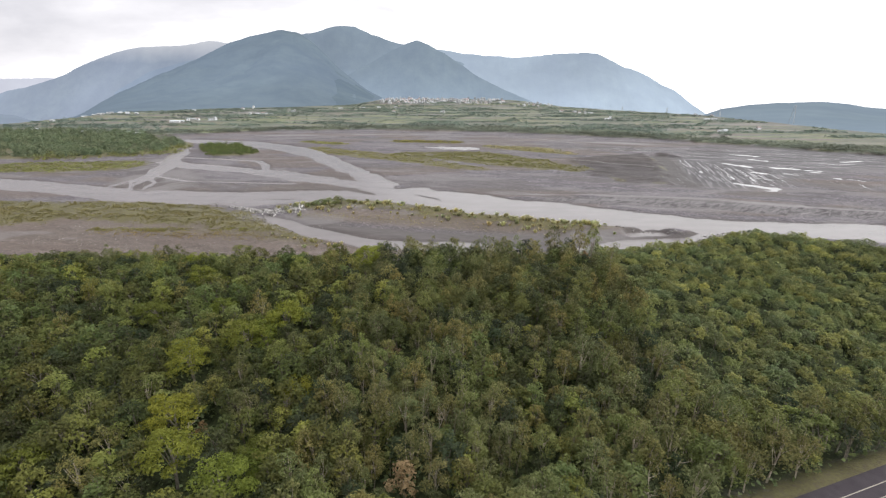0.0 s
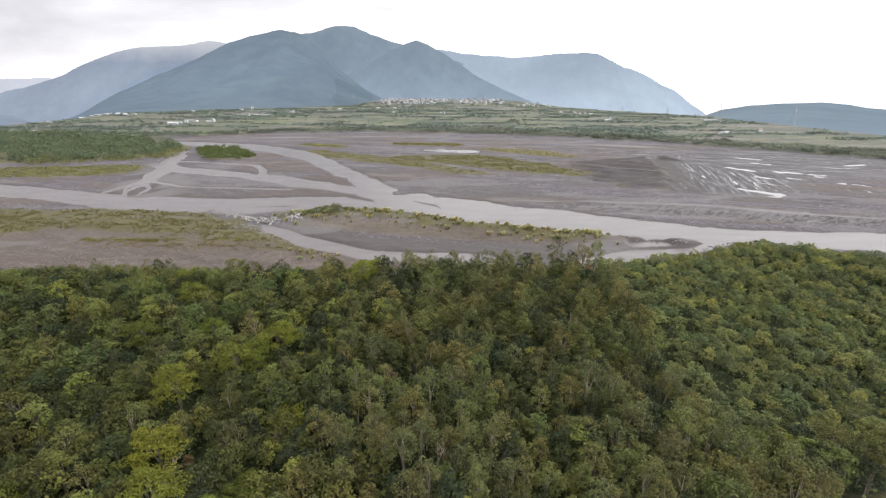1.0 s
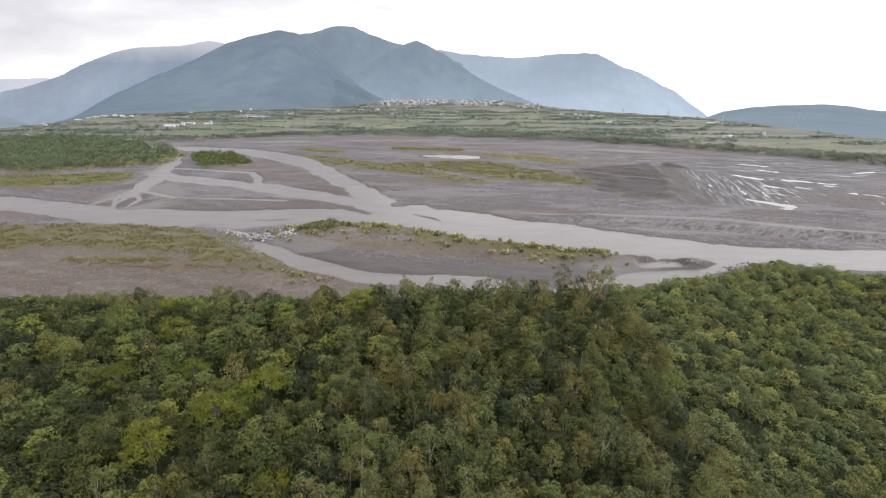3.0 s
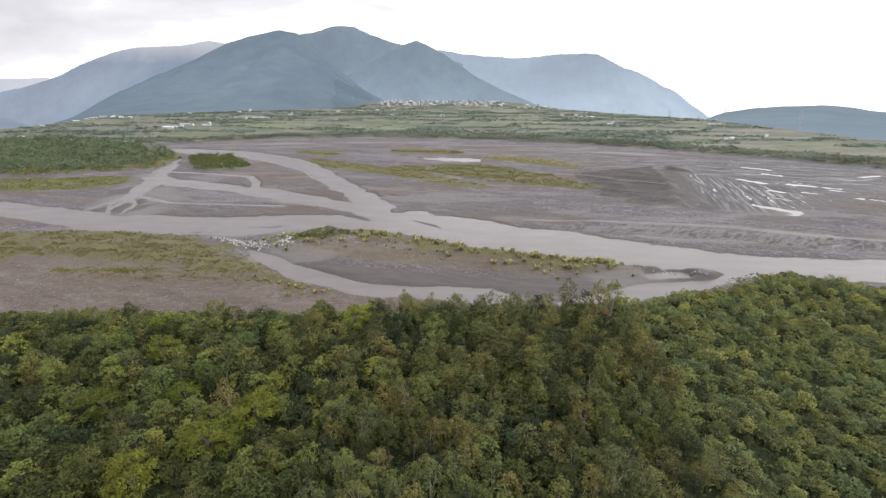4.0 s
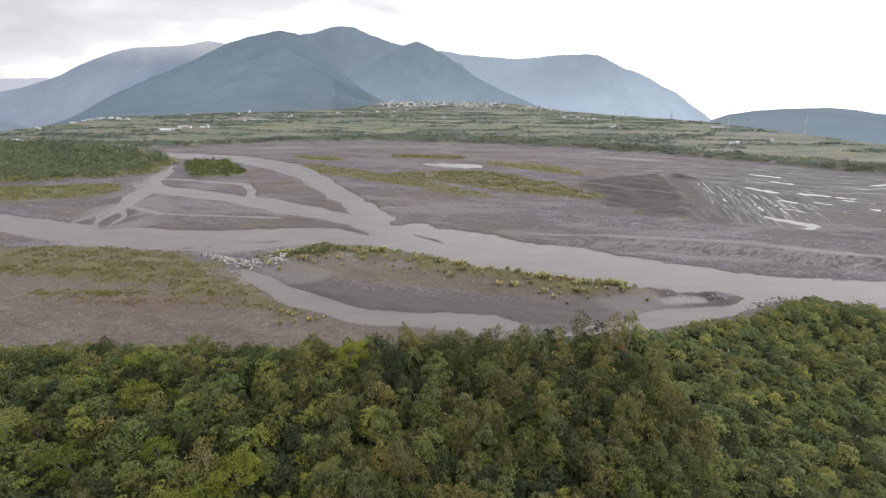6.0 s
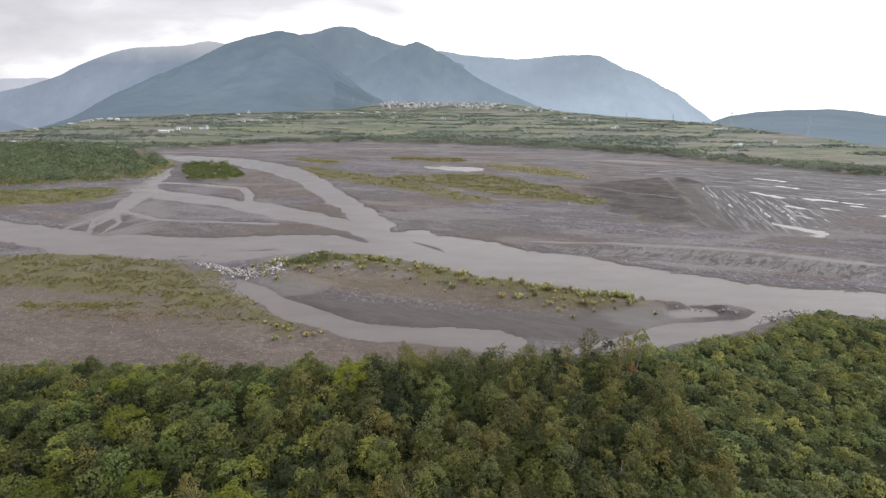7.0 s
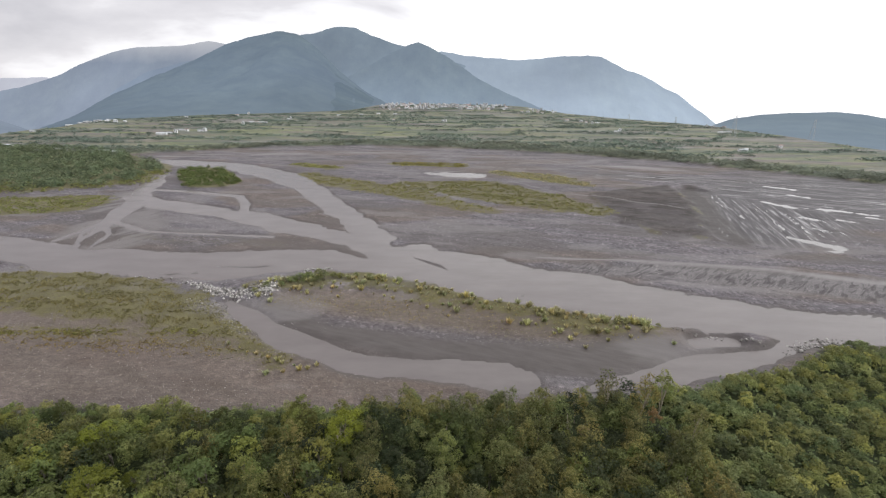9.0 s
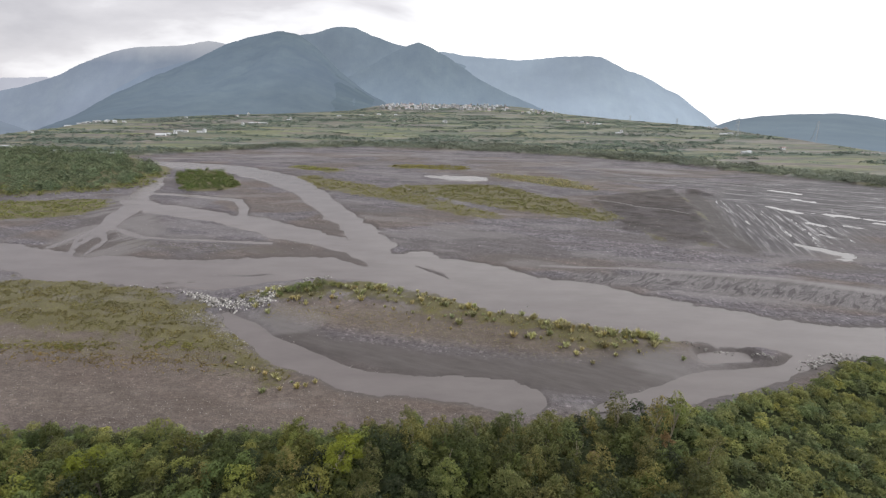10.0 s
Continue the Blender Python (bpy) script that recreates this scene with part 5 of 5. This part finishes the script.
boulders = []
for i in range(5):
    ob = part("boulder", stone_mesh("boulder", 900 + i, M_STONE), M_STONE, None)
    boulders.append(tagged(ob, "pale angular boulder in the rock weir", "boulder", "weir boulders"))
r5 = np.random.default_rng(55)
HEAPS = [([(-96.8, 200.8, 1.1), (-84.3, 195.3, 2.6), (-73.9, 191.9, 3.7), (-69.8, 196.1, 4.2), (-65.7, 204.5, 3.1)], 150, 0.8, 1.8), ([(-58.6, 213.4, 1), (-50.3, 219.1, 1.7)], 40, 0.7, 1.5),
         ([(-122, 207.5, 1.1), (-111.5, 206.3, 1.6), (-98.9, 201.9, 1.1)], 26, 0.5, 1.1), ([(64.8, 170.6, 0.8), (75.9, 167.4, 1), (82.9, 166.3, 0.8)], 34, 0.5, 1.1), ([(86.9, 165.2, 0.8), (92.3, 162, 0.8)], 22, 0.6, 1.2),
         ([(100.5, 159.6, 1.2), (106, 162.9, 2.0), (112, 164.6, 2.6), (118, 165.2, 2.2)], 95, 0.6, 1.2), ([(25.1, 194.6, 0.3), (27.7, 195.6, 0.4)], 4, 0.5, 0.9), ([(-24.5, 212.3, 0.3), (-20.3, 211.1, 0.4)], 5, 0.5, 0.9)]
first = True
for rows, n, lo, hi in HEAPS:
    for i in range(n):
        u = r5.uniform(0, len(rows) - 1.01)
        a, b = rows[int(u)], rows[int(u) + 1]
        f = u - int(u)
        w = a[2] + (b[2] - a[2]) * f
        x, y = a[0] + (b[0] - a[0]) * f + r5.uniform(-w, w), a[1] + (b[1] - a[1]) * f + r5.uniform(-w, w)
        s = r5.uniform(lo, hi) * r5.uniform(0.7, 1.0)
        m = Matrix.LocRotScale((x, y, max(float(ground_z(x, y)), -0.15) + 0.22 * s), Euler(r5.uniform(-0.6, 0.6, 3) + np.array([0, 0, r5.uniform(0, 6)])), (s, s, s))
        if first and i < 5:
            boulders[i].matrix_basis = m
        else:
            copy_thing(boulders[int(r5.integers(0, 5))], m)
    first = False

# pebbles strewn over the bars nearest the forest
tet = np.array([(0.5, 0, -0.1), (-0.3, 0.42, -0.1), (-0.3, -0.42, -0.1), (0.05, 0.1, 0.4), (0.2, -0.2, 0.33)])
tf = [(0, 1, 3), (1, 2, 3), (2, 4, 3), (2, 0, 4), (0, 3, 4)]


def pebbles(name, x, y, lo, hi, seed, material=M_PEBBLE):
    r = np.random.default_rng(seed)
    z = ground_z(x, y)
    a = r.uniform(0, 6.28, len(x))
    s = r.uniform(lo, hi, len(x)) ** 1.0
    c, d = np.cos(a), np.sin(a)
    V = np.stack([x[:, None] + s[:, None] * (tet[:, 0] * c[:, None] - tet[:, 1] * d[:, None]), y[:, None] + s[:, None] * (tet[:, 0] * d[:, None] + tet[:, 1] * c[:, None]),
                  z[:, None] + s[:, None] * tet[:, 2]], -1).reshape(-1, 3)
    F = (np.array(tf)[None] + 5 * np.arange(len(x))[:, None, None]).reshape(-1, 3)
    return tagged(mesh_object(name, V, F, material), "pale pebbles and cobbles strewn over grey gravel", "pebbles", kind="stuff")


x, y = scatter(26000, -150, 60, 126, 170, lambda x, y: (wooded(x, y) < 0) & (water_edge(x, y) > 0.3) & (strip(x, y, WET_SAND) > -1) & (fbm(x / 14, y / 6, 91) > rng.uniform(0.25, 0.75, len(x))), 92)
pebbles("cobbles", x, y, 0.09, 0.27, 93)
x, y = scatter(22000, -220, 130, 168, 340, lambda x, y: (water_edge(x, y) > 0.5) & (fbm(x / 25, y / 12, 94) > rng.uniform(0.35, 0.75, len(x))), 95)
pebbles("bar_cobbles", x, y, 0.15, 0.42, 96)

for i, (rows, n) in enumerate((([(-99, 203, 2.0), (-84, 195, 4.0), (-74, 191, 4.5), (-66, 196, 4.5), (-64, 205, 2.5)], 620), ([(-58, 212, 1.5), (-50, 219, 2)], 120), ([(97, 159, 2), (104, 163, 3), (116, 164, 3)], 120), ([(-90, 186, 5), (-74, 178, 6), (-62, 166, 4)], 900))):
    x, y = scatter(n * 14, min(q[0] for q in rows) - 6, max(q[0] for q in rows) + 6, min(q[1] for q in rows) - 6, max(q[1] for q in rows) + 6, lambda x, y: strip(x, y, rows) < rng.uniform(-4, 0, len(x)), 97 + i)
    pebbles("rubble", x[:n], y[:n], *((0.5, 1.3) if i < 3 else (0.2, 0.5)), 120 + i, M_RUBBLE if i < 3 else M_PEBBLE)

# driftwood on the near bar
for i, (x, y, turn, ln) in enumerate([(-61, 152, 20, 3.2), (-104, 163, -8, 2.0)]):
    bm = bmesh.new()
    tube(bm, (-ln / 2, 0, 0.12), (ln / 2, 0.1, 0.2), 0.14, 0.06, 6, 0.1, r5, 4)
    tube(bm, (0, 0, 0.15), (0.5, 0.5, 0.5), 0.05, 0.02, 5, 0.02, r5, 2)
    ob = tagged(part("driftwood", bm, M_BARK, None), "dark driftwood log lying on the gravel", "driftwood")
    ob.matrix_basis = pose(x, y, float(ground_z(x, y)), 0, 0, turn)

# ---- the narrow road through the forest ----
way = (ROAD_B - ROAD_A).normalized()
side = Vector((-way.y, way.x))


def ribbon(name, off, width, lift, material, parent=None, a=0.0, b=260.0, n=60):
    verts = []
    for i in range(n + 1):
        c = ROAD_A + way * (a + (b - a) * i / n)
        for s in (-width / 2, width / 2):
            p = c + side * (off + s)
            verts.append((p.x, p.y, -6.6 + lift))
    top = [(2 * i, 2 * i + 2, 2 * i + 3, 2 * i + 1) for i in range(n)]
    base = len(verts)
    verts += [(v[0], v[1], v[2] - 0.12) for v in verts]
    skirt = [f for i in range(n) for f in ((2 * i, base + 2 * i, base + 2 * i + 2, 2 * i + 2), (2 * i + 1, 2 * i + 3, base + 2 * i + 3, base + 2 * i + 1))]
    return mesh_object(name, verts, top + skirt, material, parent)


road = tagged(ribbon("road", 0.1, 4.3, 0.10, M_ASPHALT), "narrow dark asphalt road with pale painted lines", "road", kind="structure")
ribbon("centre_line", 0.0, 0.14, 0.11, M_PAINT, road)
ribbon("edge_line", -1.85, 0.14, 0.11, M_PAINT, road)

# ---- houses, sheds and pylons on the plain ----


def box(bm, x0, x1, y0, y1, z0, z1):
    v = [bm.verts.new(p) for p in ((x0, y0, z0), (x1, y0, z0), (x1, y1, z0), (x0, y1, z0), (x0, y0, z1), (x1, y0, z1), (x1, y1, z1), (x0, y1, z1))]
    for f in ((0, 1, 5, 4), (1, 2, 6, 5), (2, 3, 7, 6), (3, 0, 4, 7), (4, 5, 6, 7), (3, 2, 1, 0)):
        bm.faces.new([v[i] for i in f])


def house(name, w, d, h, wall, roof, gable, storeys, label):
    root = tagged(new(name), label, "house", "village houses")
    bm = bmesh.new()
    box(bm, -w / 2, w / 2, -d / 2, d / 2, -1.5, h)
    part("wall", bm, wall, root)
    bm = bmesh.new()
    if gable:
        o = 0.5
        p = [bm.verts.new(q) for q in ((-w / 2 - o, -d / 2 - o, h), (w / 2 + o, -d / 2 - o, h), (w / 2 + o, d / 2 + o, h), (-w / 2 - o, d / 2 + o, h), (-w / 2 - o, 0, h + d * 0.28), (w / 2 + o, 0, h + d * 0.28))]
        for f in ((0, 1, 5, 4), (2, 3, 4, 5), (0, 4, 3), (1, 2, 5), (3, 2, 1, 0)):
            bm.faces.new([p[i] for i in f])
    else:
        box(bm, -w / 2 - 0.3, w / 2 + 0.3, -d / 2 - 0.3, d / 2 + 0.3, h, h + 0.5)
        box(bm, -w / 5, w / 6, -d / 5, d / 4, h + 0.5, h + 2.6)
    part("roof", bm, roof, root)
    per = max(2, int(w / 3.5))
    for s in range(storeys):
        for j in range(per):
            bm = bmesh.new()
            cx, cz = -w / 2 + (j + 0.5) * w / per, (s + 0.55) * h / storeys
            box(bm, cx - 0.8, cx + 0.8, -d / 2 - 0.06, -d / 2 + 0.05, cz - 0.7, cz + 0.7)
            part("window", bm, M_GLASS, root)
    return root


models = [house("house", 7.5, 8, 7.5, M_WALL, M_ROOF2, False, 3, "three-storey pale rendered village house with a flat roof"),
          house("house", 9.5, 7, 5, M_WALL, M_ROOF, True, 2, "two-storey white house with a red sheet-metal roof"),
          house("house", 7, 8, 10, M_WALL2, M_ROOF2, False, 4, "four-storey grey concrete village house"),
          house("house", 11, 7, 3.4, M_WALL2, M_ROOF2, True, 1, "single-storey house with a grey sheet roof")]
shed = house("farm_shed", 19, 8, 3.0, M_WALL, M_ROOF2, True, 1, "long white farm shed with a pale metal roof")
block = house("apartment_block", 12, 10, 16, M_WALL, M_ROOF2, False, 6, "tall white apartment block in the village")
r6 = np.random.default_rng(66)
sites = []
for n, x0, x1, y0, y1 in ((86, -215, -25, 1540, 1720), (70, 40, 210, 1560, 1720), (26, -30, 40, 1590, 1720), (14, 205, 370, 1490, 1590), (9, -760, -640, 960, 1010), (8, 560, 660, 1040, 1090)):
    sites += [(r6.uniform(x0, x1), r6.uniform(y0, y1), None) for _ in range(n)]
sites += [(-434, 781, 0), (-437, 818, 1), (-433, 763, 3), (-404, 814, 0), (-395, 1012, 1), (-373, 1001, 3), (-405, 966, 0), (-755, 1222, 1), (-615, 1143, 3), (-524, 1280, 0), (-523, 1208, 1), (-360, 1103, 3), (-360, 1121, 0), (-120, 1116, 1), (-5, 1122, 3), (0, 1106, 0), (474, 691, 1), (400, 651, 3), (331, 917, 0), (299, 1183, 1), (330, 1171, 3), (337, 1104, 0), (333, 1136, 1), (-659, 774, 3), (-709, 951, 0), (-718, 949, 1), (-141, 1351, 3)]
for i, (x, y, which) in enumerate(sites):
    ob = models[int(r6.integers(0, 4)) if which is None else which]
    if x < -600 and y < 1100:               # low farmsteads
        ob, which = models[3], 3
    m = pose(x, y, float(ground_z(x, y)), 0, 0, r6.uniform(-25, 25))
    m = m @ Matrix.Scale(0.72 if y < 1150 else 0.88, 4)
    if i < 4:
        models[i].matrix_basis = m
    else:
        copy_thing(ob, m)
shed_sites = [(-440, 753, 9), (-450, 826, 9), (-410, 813, 8), (-406, 1010, 8), (-387, 1013, 8), (-232, 1328, 5), (-286, 1289, 6), (-437, 559, 9), (-386, 555, 8), (-366, 547, 8), (-525, 587, 11), (321, 904, -6), (521, 913, -10), (543, 927, -11), (392, 644, -8), (356, 1124, -7), (-709, 910, 14), (-740, 1040, 15), (288, 1616, -6), (-194, 1392, 4)]
for i, (x, y, turn) in enumerate(shed_sites):
    m = pose(x, y, float(ground_z(x, y)), 0, 0, turn) @ Matrix.Scale(0.75, 4)
    if i == 0:
        shed.matrix_basis = m
    else:
        copy_thing(shed, m)
for i, (x, y) in enumerate([(-98, 1575), (-122, 1585), (-182, 1570), (-84, 1600)]):
    m = pose(x, y, float(ground_z(x, y)), 0, 0, 10 * i) @ Matrix.Scale(0.75, 4)
    if i == 0:
        block.matrix_basis = m
    else:
        copy_thing(block, m)


def pylon(h):
    root = tagged(new("power_pylon"), "pale lattice power pylon on the plain", "pylon", "power pylons")
    r = np.random.default_rng(3)
    for sx in (-1, 1):
        for sy in (-1, 1):
            bm = bmesh.new()
            tube(bm, (sx * 4, sy * 4, -1), (sx * 0.7, sy * 0.7, h), 0.2, 0.14, 4)
            part("leg", bm, M_STEEL, root)
    for z in (0.66, 0.79, 0.92):
        bm = bmesh.new()
        tube(bm, (-6.5, 0, h * z), (6.5, 0, h * z), 0.3, 0.3, 4)
        part("crossarm", bm, M_STEEL, root)
    for i in range(7):
        a, b = i / 7, (i + 1) / 7
        wa, wb = 4 - 3.3 * a, 4 - 3.3 * b
        bm = bmesh.new()
        tube(bm, (-wa, -wa, h * a), (wb, -wb, h * b), 0.14, 0.14, 4)
        tube(bm, (wa, -wa, h * a), (-wb, -wb, h * b), 0.14, 0.14, 4)
        part("bracing", bm, M_STEEL, root)
    return root


tower = pylon(36)
for i, (x, y) in enumerate([(499, 842), (622, 824), (545, 1420), (620, 1290), (690, 1010)]):
    m = pose(x, y, float(ground_z(x, y)), 0, 0, 35)
    if i == 0:
        tower.matrix_basis = m
    else:
        copy_thing(tower, m)
